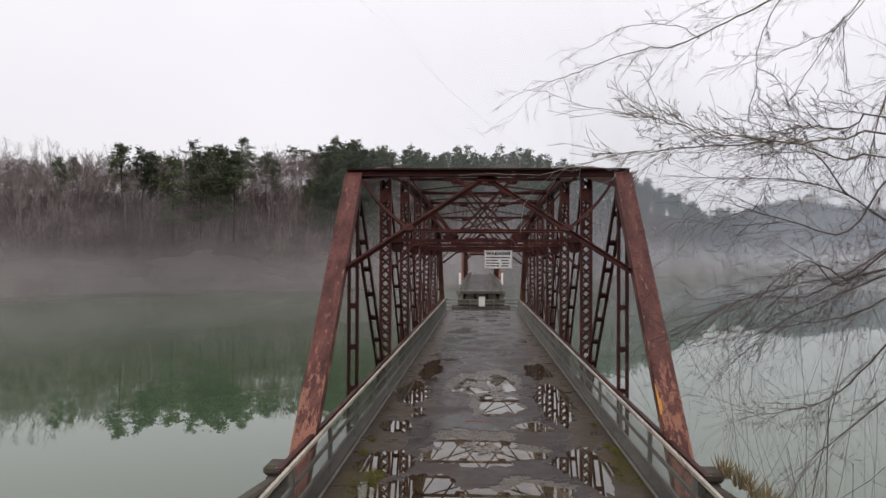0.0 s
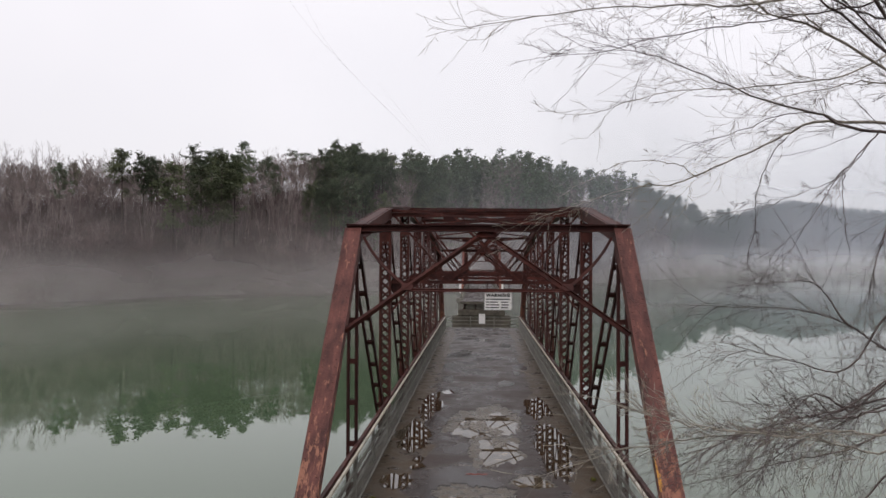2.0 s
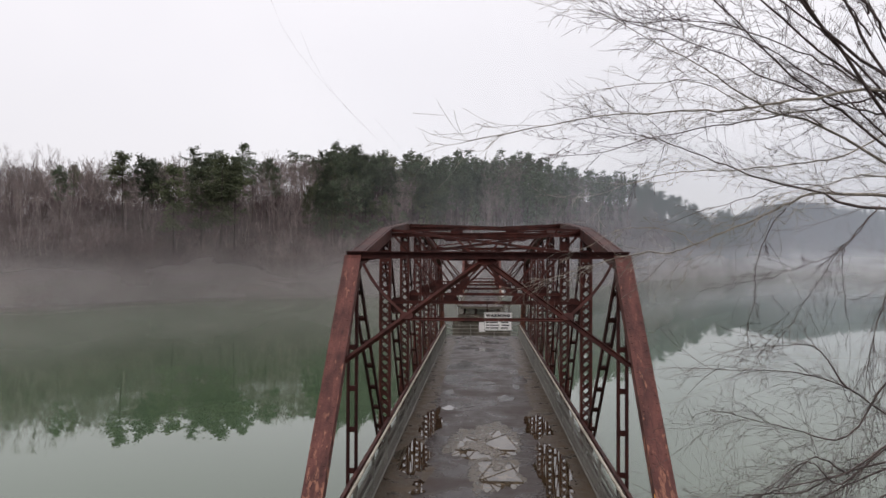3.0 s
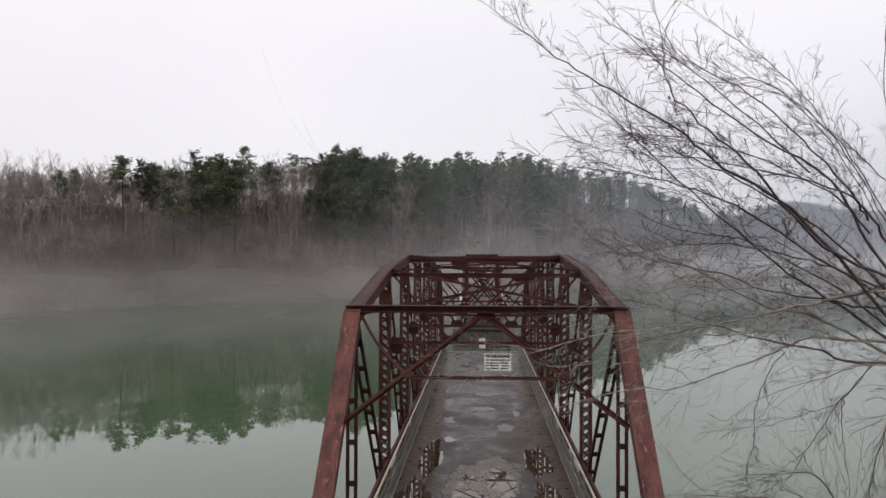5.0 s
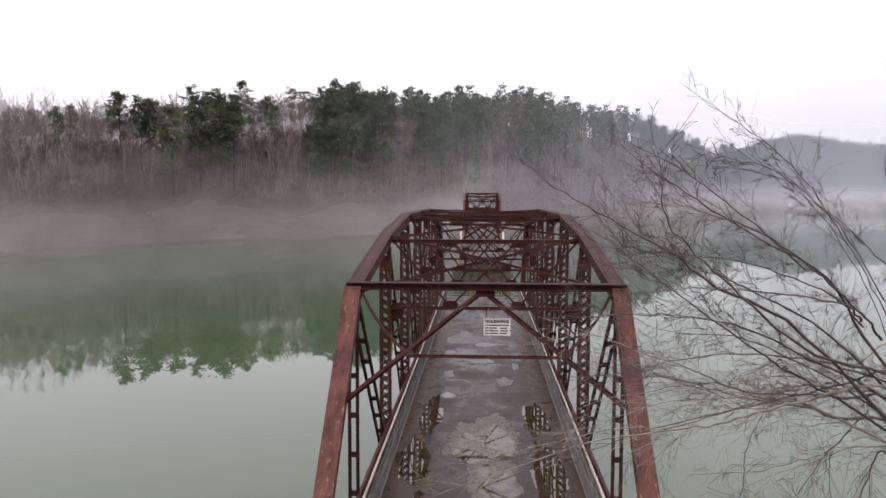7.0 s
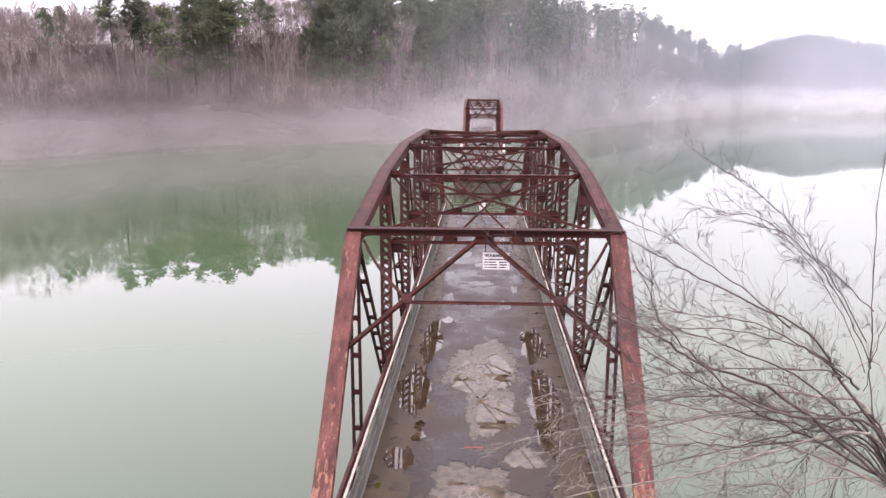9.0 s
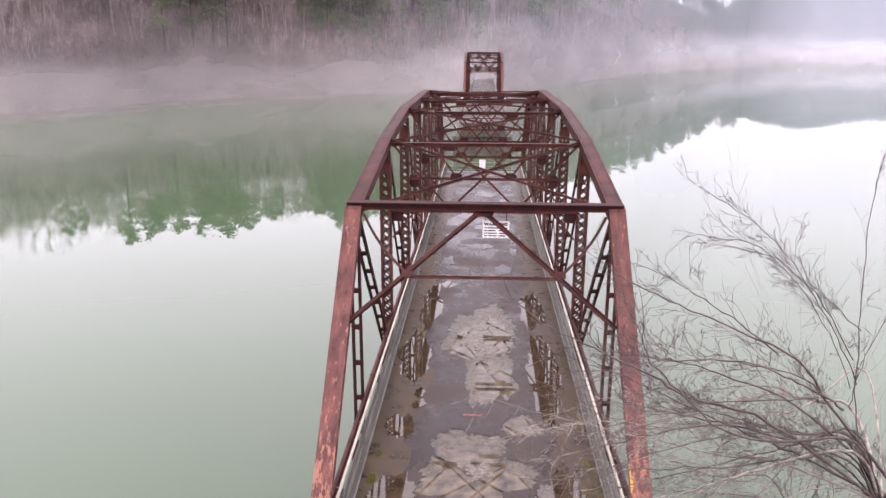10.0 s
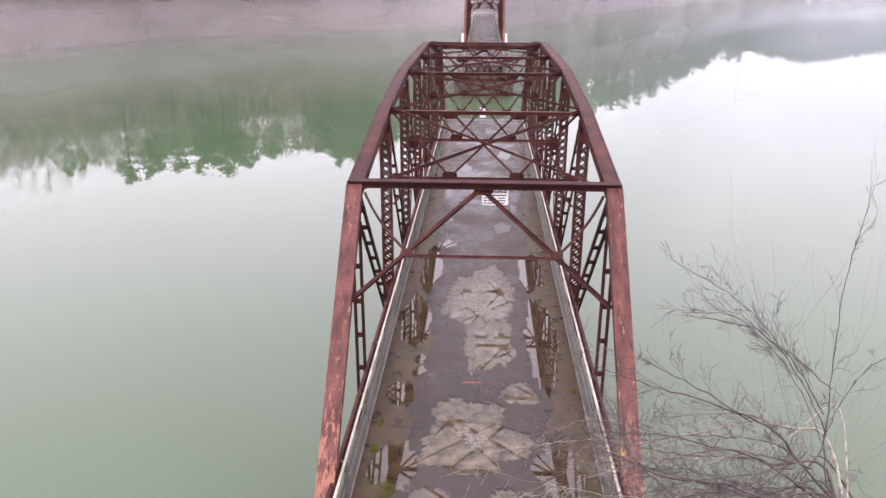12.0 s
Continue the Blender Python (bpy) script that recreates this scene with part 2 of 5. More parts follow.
def mist_material(name, base, top, thick, scale, seed, low=0.3, high=0.75, x0=None, x1=None, foot_rise=1.2, tint=(0.9, 0.9, 0.9, 1)):
    """Thin drifting mist: lets most light through and scatters the rest, thinning out upwards and in wisps."""
    m = bpy.data.materials.new(name)
    m.use_nodes = True
    nt = m.node_tree
    nt.nodes.clear()
    out = nt.nodes.new("ShaderNodeOutputMaterial")
    geo = nt.nodes.new("ShaderNodeNewGeometry")
    sep = nt.nodes.new("ShaderNodeSeparateXYZ")
    link(nt, geo.outputs["Position"], sep.inputs[0])
    up = nt.nodes.new("ShaderNodeMapRange")
    up.interpolation_type = "SMOOTHSTEP"
    up.inputs["From Min"].default_value, up.inputs["From Max"].default_value = base, top
    up.inputs["To Min"].default_value, up.inputs["To Max"].default_value = 1.0, 0.0
    link(nt, sep.outputs["Z"], up.inputs["Value"])
    foot = nt.nodes.new("ShaderNodeMapRange")
    foot.interpolation_type = "SMOOTHSTEP"
    foot.inputs["From Min"].default_value, foot.inputs["From Max"].default_value = WATER_Z, WATER_Z + foot_rise
    link(nt, sep.outputs["Z"], foot.inputs["Value"])
    mp = nt.nodes.new("ShaderNodeMapping")
    mp.inputs["Location"].default_value = (seed * 17.3, seed * 5.1, seed)
    mp.inputs["Scale"].default_value = (1 / scale, 1 / scale, 2.2 / scale)
    link(nt, geo.outputs["Position"], mp.inputs["Vector"])
    n = nt.nodes.new("ShaderNodeTexNoise")
    n.inputs["Scale"].default_value = 1.0
    n.inputs["Detail"].default_value = 5
    n.inputs["Distortion"].default_value = 0.6
    link(nt, mp.outputs[0], n.inputs["Vector"])
    nr = nt.nodes.new("ShaderNodeMapRange")
    nr.interpolation_type = "SMOOTHSTEP"
    nr.inputs["From Min"].default_value, nr.inputs["From Max"].default_value = low, high
    nr.inputs["To Min"].default_value, nr.inputs["To Max"].default_value = 0.25 * thick, thick
    link(nt, n.outputs["Fac"], nr.inputs["Value"])
    m1 = nt.nodes.new("ShaderNodeMath")
    m1.operation = "MULTIPLY"
    link(nt, up.outputs[0], m1.inputs[0])
    link(nt, foot.outputs[0], m1.inputs[1])
    m2 = nt.nodes.new("ShaderNodeMath")
    m2.operation = "MULTIPLY"
    link(nt, m1.outputs[0], m2.inputs[0])
    link(nt, nr.outputs[0], m2.inputs[1])
    amount = m2.outputs[0]
    if x0 is not None:
        sx = nt.nodes.new("ShaderNodeMapRange")
        sx.interpolation_type = "SMOOTHSTEP"
        sx.inputs["From Min"].default_value, sx.inputs["From Max"].default_value = x0, x1
        link(nt, sep.outputs["X"], sx.inputs["Value"])
        m3 = nt.nodes.new("ShaderNodeMath")
        m3.operation = "MULTIPLY"
        link(nt, amount, m3.inputs[0])
        link(nt, sx.outputs[0], m3.inputs[1])
        amount = m3.outputs[0]
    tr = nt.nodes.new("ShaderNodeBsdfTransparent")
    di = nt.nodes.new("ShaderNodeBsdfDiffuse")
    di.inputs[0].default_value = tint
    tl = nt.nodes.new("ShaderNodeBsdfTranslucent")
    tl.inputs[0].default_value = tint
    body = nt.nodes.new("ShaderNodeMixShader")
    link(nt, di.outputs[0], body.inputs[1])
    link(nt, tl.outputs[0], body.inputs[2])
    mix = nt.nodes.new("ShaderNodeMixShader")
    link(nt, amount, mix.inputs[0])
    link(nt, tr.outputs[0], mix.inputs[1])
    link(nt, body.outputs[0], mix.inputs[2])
    link(nt, mix.outputs[0], out.inputs[0])
    return m


# ---- mesh helpers ----


def mesh_from(name, verts, faces, material, smooth=False):
    me = bpy.data.meshes.new(name)
    me.from_pydata([tuple(v) for v in verts], [], faces)
    me.materials.append(material)
    if smooth:
        me.polygons.foreach_set("use_smooth", [True] * len(me.polygons))
    me.update()
    return me


def thing(name, label, category, group="", kind="", place=(0, 0, 0)):
    ob = new(name)
    ob.location = place
    ob.empty_display_size = 0.2
    return tagged(ob, label, category, group, kind)


def part_mesh(name, me, parent, label="", m=None):
    ob = new(name, me)
    ob.parent = parent
    if m is not None:
        ob.matrix_basis = m
    if label:
        ob["label"] = label
    return ob


def part(name, bm, material, parent, label=""):
    me = bpy.data.meshes.new(name)
    bm.to_mesh(me)
    bm.free()
    me.materials.append(material)
    return part_mesh(name, me, parent, label)


def axes(p, q, side):
    """Unit vectors along p to q, across (nearest to side) and normal to both."""
    a = (Vector(q) - Vector(p)).normalized()
    s = Vector(side)
    s = (s - a * s.dot(a)).normalized()
    return a, s, a.cross(s)


def add_bar(bm, p, q, w, h, side=(1, 0, 0), bevel=0.0):
    """A straight bar from p to q, w wide along side and h deep."""
    p, q = Vector(p), Vector(q)
    a, s, n = axes(p, q, side)
    vs = []
    for c in (p, q):
        for i, j in ((-1, -1), (1, -1), (1, 1), (-1, 1)):
            vs.append(bm.verts.new(c + s * (i * w / 2) + n * (j * h / 2)))
    fs = [bm.faces.new([vs[k] for k in f]) for f in
          ((3, 2, 1, 0), (4, 5, 6, 7), (0, 1, 5, 4), (1, 2, 6, 5), (2, 3, 7, 6), (3, 0, 4, 7))]
    if bevel:
        es = {e for f in fs for e in f.edges}
        bmesh.ops.bevel(bm, geom=list(es), offset=bevel, segments=1, affect="EDGES")


def add_profile(bm, p, q, outline, side=(1, 0, 0)):
    """A rolled section from p to q; outline: (across, deep) corners of its one closed profile."""
    p, q = Vector(p), Vector(q)
    a, s, n = axes(p, q, side)
    ends = [[bm.verts.new(c + s * u + n * v) for u, v in outline] for c in (p, q)]
    bm.faces.new(ends[0][::-1])
    bm.faces.new(ends[1])
    k = len(outline)
    for i in range(k):
        j = (i + 1) % k
        bm.faces.new((ends[0][i], ends[0][j], ends[1][j], ends[1][i]))


def channel_outline(w, d, t, open_to=1):
    """A channel with its web at 0 and flanges w long towards open_to, d deep."""
    o = open_to
    pts = [(0, -d / 2), (o * w, -d / 2), (o * w, -d / 2 + t), (o * t, -d / 2 + t), (o * t, d / 2 - t), (o * w, d / 2 - t), (o * w, d / 2), (0, d / 2)]
    return pts if o > 0 else pts[::-1]


def angle_outline(leg, t):
    return [(0, 0), (leg, 0), (leg, t), (t, t), (t, leg), (0, leg)]


def tee_outline(w, d, t):
    return [(-w / 2, 0), (w / 2, 0), (w / 2, t), (t / 2, t), (t / 2, d), (-t / 2, d), (-t / 2, t), (-w / 2, t)]


def beam_outline(w, d, t):
    return [(-w / 2, -d / 2), (w / 2, -d / 2), (w / 2, -d / 2 + t), (t / 2, -d / 2 + t), (t / 2, d / 2 - t), (w / 2, d / 2 - t),
            (w / 2, d / 2), (-w / 2, d / 2), (-w / 2, d / 2 - t), (-t / 2, d / 2 - t), (-t / 2, -d / 2 + t), (-w / 2, -d / 2 + t)]


def add_strip(bm, pts, w, h):
    """One unbroken flat bar along a line of points, w wide along x and h high."""
    rings = [[bm.verts.new(Vector(p) + Vector((i * w / 2, 0, j * h / 2))) for i, j in ((-1, -1), (1, -1), (1, 1), (-1, 1))] for p in pts]
    for a, b in zip(rings, rings[1:]):
        for i in range(4):
            bm.faces.new((a[i], a[(i + 1) % 4], b[(i + 1) % 4], b[i]))
    bm.faces.new(rings[0][::-1])
    bm.faces.new(rings[-1])


def add_tube(bm, pts, radii, sides=8, cap=True):
    rings = []
    for k, p in enumerate(pts):
        p = Vector(p)
        d = Vector(pts[min(k + 1, len(pts) - 1)]) - Vector(pts[max(k - 1, 0)])
        d.normalize()
        s = d.orthogonal().normalized() if k == 0 else (rings_s - d * rings_s.dot(d)).normalized()
        rings_s = s
        n = d.cross(s)
        r = radii[k] if not isinstance(radii, (int, float)) else radii
        rings.append([bm.verts.new(p + (s * math.cos(2 * math.pi * i / sides) + n * math.sin(2 * math.pi * i / sides)) * r)
                      for i in range(sides)])
    for a, b in zip(rings, rings[1:]):
        for i in range(sides):
            bm.faces.new((a[i], a[(i + 1) % sides], b[(i + 1) % sides], b[i]))
    if cap:
        bm.faces.new(rings[0][::-1])
        bm.faces.new(rings[-1])


def sticks(segs, sides=3):
    """Vertices and faces of many tapered sticks (p, q, r0, r1), for trees far and near."""
    vs, fs = [], []
    for p, q, r0, r1 in segs:
        d = (q - p)
        if d.length < 1e-6:
            continue
        d.normalize()
        s = d.orthogonal().normalized()
        n = d.cross(s)
        k = len(vs)
        for c, r in ((p, r0), (q, r1)):
            for i in range(sides):
                a = 2 * math.pi * i / sides
                vs.append(c + (s * math.cos(a) + n * math.sin(a)) * r)
        for i in range(sides):
            j = (i + 1) % sides
            fs.append((k + i, k + j, k + sides + j, k + sides + i))
    return vs, fs

# ---- ground, river, mist ----


def table(keys, values, a):
    return float(np.interp(a, keys, values))


SHORE_A = (-180, -110, -95, -70, -45, -32, -26, -17, 0, 6, 10, 14, 17, 19, 22, 27, 35, 55, 80, 100, 115, 180)
SHORE_D = (900, 900, 420, 230, 172, 153, 168, 187, 205, 252, 315, 410, 500, 570, 650, 680, 660, 600, 560, 700, 900, 900)
RIDGE_A = (-180, -60, -32, -26, -18, -14, -10, -5, -1, 4, 9, 12.5, 15, 17, 18.5, 20, 22, 26, 29, 40, 60, 180)
RIDGE_D = (950, 300, 208, 212, 250, 285, 290, 350, 430, 480, 570, 610, 660, 720, 900, 1080, 1100, 1100, 1080, 1000, 900, 950)
RIDGE_Z = (17.1, 21.6, 15.5, 17, 22, 27, 30.5, 34.5, 39, 44, 47.2, 43.7, 34.3, 27.1, 45.5, 65.8, 74.1, 61.1, 51.8, 52.8, 61.5, 17.1)


def smooth_step(a, b, v):
    t = min(1.0, max(0.0, (v - a) / (b - a)))
    return t * t * (3 - 2 * t)


def ground_height(x, y):
    r = math.hypot(x, y)
    a = math.degrees(math.atan2(x, y))
    bed = WATER_Z - 2.5
    wob = noise.noise(Vector((x * 0.02, y * 0.02, 3.0)))
    shore = table(SHORE_A, SHORE_D, a) * (1 + 0.02 * wob)
    ridge, top = table(RIDGE_A, RIDGE_D, a), table(RIDGE_A, RIDGE_Z, a)
    z = bed
    if r > shore - 12:
        f = (r - shore) / max(30.0, ridge - shore)
        z = WATER_Z + (top - WATER_Z) * (math.sin(min(1, max(0, f)) * math.pi / 2) ** 0.9) + min(0.0, (r - shore) * 0.2)
        if f > 1:
            z -= (r - ridge) * 0.012
        z += 2.0 * wob * smooth_step(0, 0.3, f)
        z = max(z, bed)
    edge = 6.5 + 1.2 * noise.noise(Vector((x * 0.2, 0, 7))) + 0.03 * abs(x)
    near = smooth_step(edge + 1.5, edge - 9, y)
    z = max(z, bed + near * (-0.45 - bed) + near * 0.25 * noise.noise(Vector((x * 0.5, y * 0.5, 1))))
    return z


def build_ground():
    radii = [0.0] + list(np.geomspace(1.0, 140, 44)) + list(np.linspace(146, 700, 84)) + list(np.geomspace(715, 4600, 22))
    spread = np.concatenate([np.linspace(-180, -60, 40), np.linspace(-58, 58, 150), np.linspace(60, 180, 40)])[:-1]
    vs, fs = [], []
    for r in radii[1:]:
        for a in spread:
            x, y = r * math.sin(radians(a)), r * math.cos(radians(a))
            vs.append((x, y, ground_height(x, y)))
    n = len(spread)
    for i in range(len(radii) - 2):
        for j in range(n):
            k = (j + 1) % n
            fs.append((i * n + j, i * n + k, (i + 1) * n + k, (i + 1) * n + j))
    centre = len(vs)
    vs.append((0, 0, ground_height(0, 0)))
    for j in range(n):
        fs.append((centre, (j + 1) % n, j))
    ob = new("ground", mesh_from("ground", vs, fs, LITTER, True))
    return tagged(ob, "brown leaf-littered wooded river banks and hills", "ground", kind="structure")


build_ground()

bm = bmesh.new()
ring = [bm.verts.new((2600 * math.cos(2 * math.pi * k / 64), 2600 * math.sin(2 * math.pi * k / 64), WATER_Z)) for k in range(64)]
bm.faces.new(ring)
river = part("water", bm, WATER, None)
tagged(river, "still green river water mirroring the wooded hills", "water", kind="structure")


# blue tint that paints distance haze onto the sheets before the hills
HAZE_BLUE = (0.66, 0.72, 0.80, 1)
# mist is white; the hill's shade on it is put into this grey
MIST_DIMMED = (0.48, 0.452, 0.438, 1)


def mist_bank(name, share, base, top, thick, scale, seed, a0, a1, label, low=0.3, high=0.75, x0=None, x1=None, foot=1.2, tint=(0.9, 0.9, 0.9, 1)):
    """A soft curtain of mist standing over the river along the far shore."""
    vs, fs = [], []
    steps = 90
    levels = 3
    for i in range(steps + 1):
        a = a0 + (a1 - a0) * i / steps
        r = table(SHORE_A, SHORE_D, a) * share + 4 * noise.noise(Vector((a * 0.15, seed, 0)))
        x, y = r * math.sin(radians(a)), r * math.cos(radians(a))
        for k in range(levels + 1):
            z = WATER_Z + 0.05 + (top - WATER_Z) * k / levels
            lean = 1.0 + 0.01 * k * noise.noise(Vector((a * 0.2, k, seed)))
            vs.append((x * lean, y * lean, z))
    for i in range(steps):
        for k in range(levels):
            p = i * (levels + 1) + k
            fs.append((p, p + levels + 1, p + levels + 2, p + 1))
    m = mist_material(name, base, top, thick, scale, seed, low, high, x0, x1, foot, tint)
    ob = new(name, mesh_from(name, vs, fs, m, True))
    ob.visible_shadow = False
    return tagged(ob, label, "mist", kind="stuff")


mist_bank("river_mist", 0.82, -2.9, 2.7, 0.20, 40, 2, -70, 75, "thin mist coloured dim grey drifting low over the river", 0.1, 0.9, None, None, 0.15, MIST_DIMMED)
mist_bank("river_mist", 0.92, -1.0, 9.0, 0.48, 45, 3, -70, 75, "mist bank coloured dim grey, hiding the far shoreline", 0.1, 0.9, None, None, 0.15, MIST_DIMMED)
mist_bank("river_mist", 0.99, 1.5, 20.0, 0.66, 40, 4, -70, 75, "mist bank coloured dim grey, hiding the far shoreline", 0.15, 0.85, None, None, 0.6, MIST_DIMMED)
mist_bank("river_mist", 0.965, -2.2, 7.0, 0.42, 70, 11, -70, 75, "mist bank coloured dim grey, hiding the far shoreline", 0.0, 0.8, None, None, 0.15, MIST_DIMMED)
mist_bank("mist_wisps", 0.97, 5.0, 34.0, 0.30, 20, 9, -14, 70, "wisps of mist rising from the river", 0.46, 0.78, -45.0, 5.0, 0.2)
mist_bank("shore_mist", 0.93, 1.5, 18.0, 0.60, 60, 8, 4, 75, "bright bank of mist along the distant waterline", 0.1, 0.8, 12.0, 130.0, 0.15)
# distance haze put into added see-through sheets, tinted blue
mist_bank("hill_haze_sheet", 0.975, 25.0, 145.0, 0.40, 120, 5, -70, 75, "pale blue haze sheet in front of the distant hills", 0.05, 0.5, -50.0, 110.0, 0.25, HAZE_BLUE)
mist_bank("hill_haze_sheet", 0.90, 65.0, 205.0, 0.24, 150, 6, 8, 75, "pale blue haze sheet in front of the distant hills", 0.0, 0.4, 120.0, 260.0, 0.25, HAZE_BLUE)


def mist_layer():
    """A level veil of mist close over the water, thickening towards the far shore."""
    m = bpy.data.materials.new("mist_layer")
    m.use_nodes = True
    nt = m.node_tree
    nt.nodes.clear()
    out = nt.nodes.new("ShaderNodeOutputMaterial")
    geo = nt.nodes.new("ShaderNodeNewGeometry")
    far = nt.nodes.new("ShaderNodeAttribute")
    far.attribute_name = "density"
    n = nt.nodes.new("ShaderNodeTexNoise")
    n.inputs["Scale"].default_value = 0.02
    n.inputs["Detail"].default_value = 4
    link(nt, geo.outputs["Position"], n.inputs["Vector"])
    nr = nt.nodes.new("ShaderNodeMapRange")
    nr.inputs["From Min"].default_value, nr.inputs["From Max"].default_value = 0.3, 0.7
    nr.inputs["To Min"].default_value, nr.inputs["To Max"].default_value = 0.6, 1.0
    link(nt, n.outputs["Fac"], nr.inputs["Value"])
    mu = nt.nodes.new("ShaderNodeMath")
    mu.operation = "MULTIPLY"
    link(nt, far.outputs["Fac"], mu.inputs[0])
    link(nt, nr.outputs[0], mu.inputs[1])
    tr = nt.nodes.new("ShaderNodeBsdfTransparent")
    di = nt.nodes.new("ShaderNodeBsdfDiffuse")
    # dull grey: the weak light on the veil is part of its colour
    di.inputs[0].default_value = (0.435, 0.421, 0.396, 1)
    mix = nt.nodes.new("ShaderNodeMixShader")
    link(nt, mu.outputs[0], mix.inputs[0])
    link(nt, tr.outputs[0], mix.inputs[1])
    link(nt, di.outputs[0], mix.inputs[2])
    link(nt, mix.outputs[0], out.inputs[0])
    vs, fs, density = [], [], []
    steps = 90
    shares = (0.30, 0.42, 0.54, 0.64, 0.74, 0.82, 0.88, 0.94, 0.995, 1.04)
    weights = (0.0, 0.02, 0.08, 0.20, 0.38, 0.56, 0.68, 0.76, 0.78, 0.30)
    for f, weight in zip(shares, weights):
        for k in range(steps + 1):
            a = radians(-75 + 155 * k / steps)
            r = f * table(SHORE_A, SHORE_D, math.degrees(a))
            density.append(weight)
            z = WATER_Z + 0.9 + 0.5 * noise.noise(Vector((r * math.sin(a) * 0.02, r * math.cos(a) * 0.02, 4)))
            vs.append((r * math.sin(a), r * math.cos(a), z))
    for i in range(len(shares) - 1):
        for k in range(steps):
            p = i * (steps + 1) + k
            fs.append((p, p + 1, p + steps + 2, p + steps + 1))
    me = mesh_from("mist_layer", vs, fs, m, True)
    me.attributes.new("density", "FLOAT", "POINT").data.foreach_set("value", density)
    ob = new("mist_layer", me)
    ob.visible_shadow = False
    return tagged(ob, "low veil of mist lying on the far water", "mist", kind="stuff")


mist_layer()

# ---- bridge deck ----
L0, PANEL, N = 10.27, 5.33, 8
HALF = 2.77
CHORD_X = 2.76
CHORD_Z = (-0.40, 5.14, 5.94, 6.35, 6.35, 6.35, 5.94, 5.14, -0.40)
LOW_Z = -0.3
SPAN_END = L0 + PANEL * N


def box(bm, x0, x1, y0, y1, z0, z1, bevel=0.0):
    add_bar(bm, ((x0 + x1) / 2, y0, (z0 + z1) / 2), ((x0 + x1) / 2, y1, (z0 + z1) / 2), x1 - x0, z1 - z0, (1, 0, 0), bevel)


def rail_x(y):
    """Half the clear width between the railings."""
    return 2.46


def deck_slab(name, y0, y1, label, half=2.6):
    vs, fs = [], []
    nx, ny = 10, max(2, int((y1 - y0) / 0.8))
    for j in range(ny + 1):
        y = y0 + (y1 - y0) * j / ny
        for i in range(nx + 1):
            vs.append((-half + 2 * half * i / nx, y, 0.0))
    for j in range(ny):
        for i in range(nx):
            k = j * (nx + 1) + i
            fs.append((k, k + 1, k + nx + 2, k + nx + 1))
    top = new(name, mesh_from(name, vs, fs, ASPHALT))
    tagged(top, label, "deck", kind="structure")
    b = bmesh.new()
    box(b, -half - 0.02, half + 0.02, y0 + 0.01, y1 - 0.01, -0.28, -0.012)
    part("deck_slab", b, OLD_CONCRETE, top)
    return top


deck = deck_slab("bridge_deck", -14.0, SPAN_END, "dark wet asphalt bridge deck with puddles")
far_deck = deck_slab("bridge_deck", 87.0, 206.0, "wet grey deck of the far spans in mist", 2.42)


def blot(name, material, cx, cy, rx, ry, seed, z, rough):
    """A flat ragged patch lying on the deck."""
    n = 160
    vs = [(cx, cy, z)]
    for k in range(n):
        a = 2 * math.pi * k / n
        c, d = math.cos(a), math.sin(a)
        f = 1 + rough * (noise.noise(Vector((c * 1.5, d * 1.5, seed * 3.7))) + 0.55 * noise.noise(Vector((c * 2.7, d * 2.7, seed * 1.9)))
                         + 0.34 * noise.noise(Vector((c * 8, d * 8, seed))) + 0.26 * noise.noise(Vector((c * 17, d * 17, seed)))
                         + 0.16 * noise.noise(Vector((c * 34, d * 34, seed))))
        f = max(0.25, f)
        vs.append((cx + rx * f * c, cy + ry * f * d, z))
    return new(name, mesh_from(name, vs, [(0, k + 1, (k + 1) % n + 1) for k in range(n)], material))


# brown silt washed along both edges of the deck
for sx in (-1, 1):
    vs, fs = [], []
    steps = 170
    for k in range(steps + 1):
        y = -2 + 53.0 * k / steps
        w = 0.95 + 0.42 * noise.noise(Vector((sx * 5, y * 0.35, 2))) + 0.22 * noise.noise(Vector((sx * 3, y * 1.4, 5))) + 0.1 * noise.noise(Vector((sx, y * 4, 8)))
        w *= 1.0 if y < 28 else 0.75
        vs += [(sx * rail_x(y), y, 0.002), (sx * (rail_x(y) - w), y, 0.002)]
    for k in range(steps):
        fs.append((2 * k, 2 * k + 1, 2 * k + 3, 2 * k + 2) if sx < 0 else (2 * k, 2 * k + 2, 2 * k + 3, 2 * k + 1))
    tagged(new("silt_band", mesh_from("silt_band", vs, fs, SILT)), "wet brown silt washed along the deck edge", "silt", "silt on the deck", "stuff")

# places where the asphalt has broken away from the concrete, with a dark rim on the far side
for k, (cx, cy, rx, ry, seed) in enumerate(((-0.10, 22.0, 1.08, 2.2, 1), (0.26, 18.9, 0.68, 1.9, 2), (-0.22, 14.15, 1.02, 1.35, 43), (0.62, 11.55, 0.62, 0.62, 4),
                                            (0.95, 15.95, 0.48, 0.42, 5))):
    # flat rim; the dark of the asphalt step is put into its near-black colour
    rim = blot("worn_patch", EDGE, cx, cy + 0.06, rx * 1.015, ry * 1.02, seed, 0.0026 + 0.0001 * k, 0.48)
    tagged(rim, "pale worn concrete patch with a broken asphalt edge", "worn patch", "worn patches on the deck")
    me = blot("concrete", WORN_CONCRETE, cx, cy, rx, ry, seed, 0.0036 + 0.0001 * k, 0.48)
    me.parent = rim

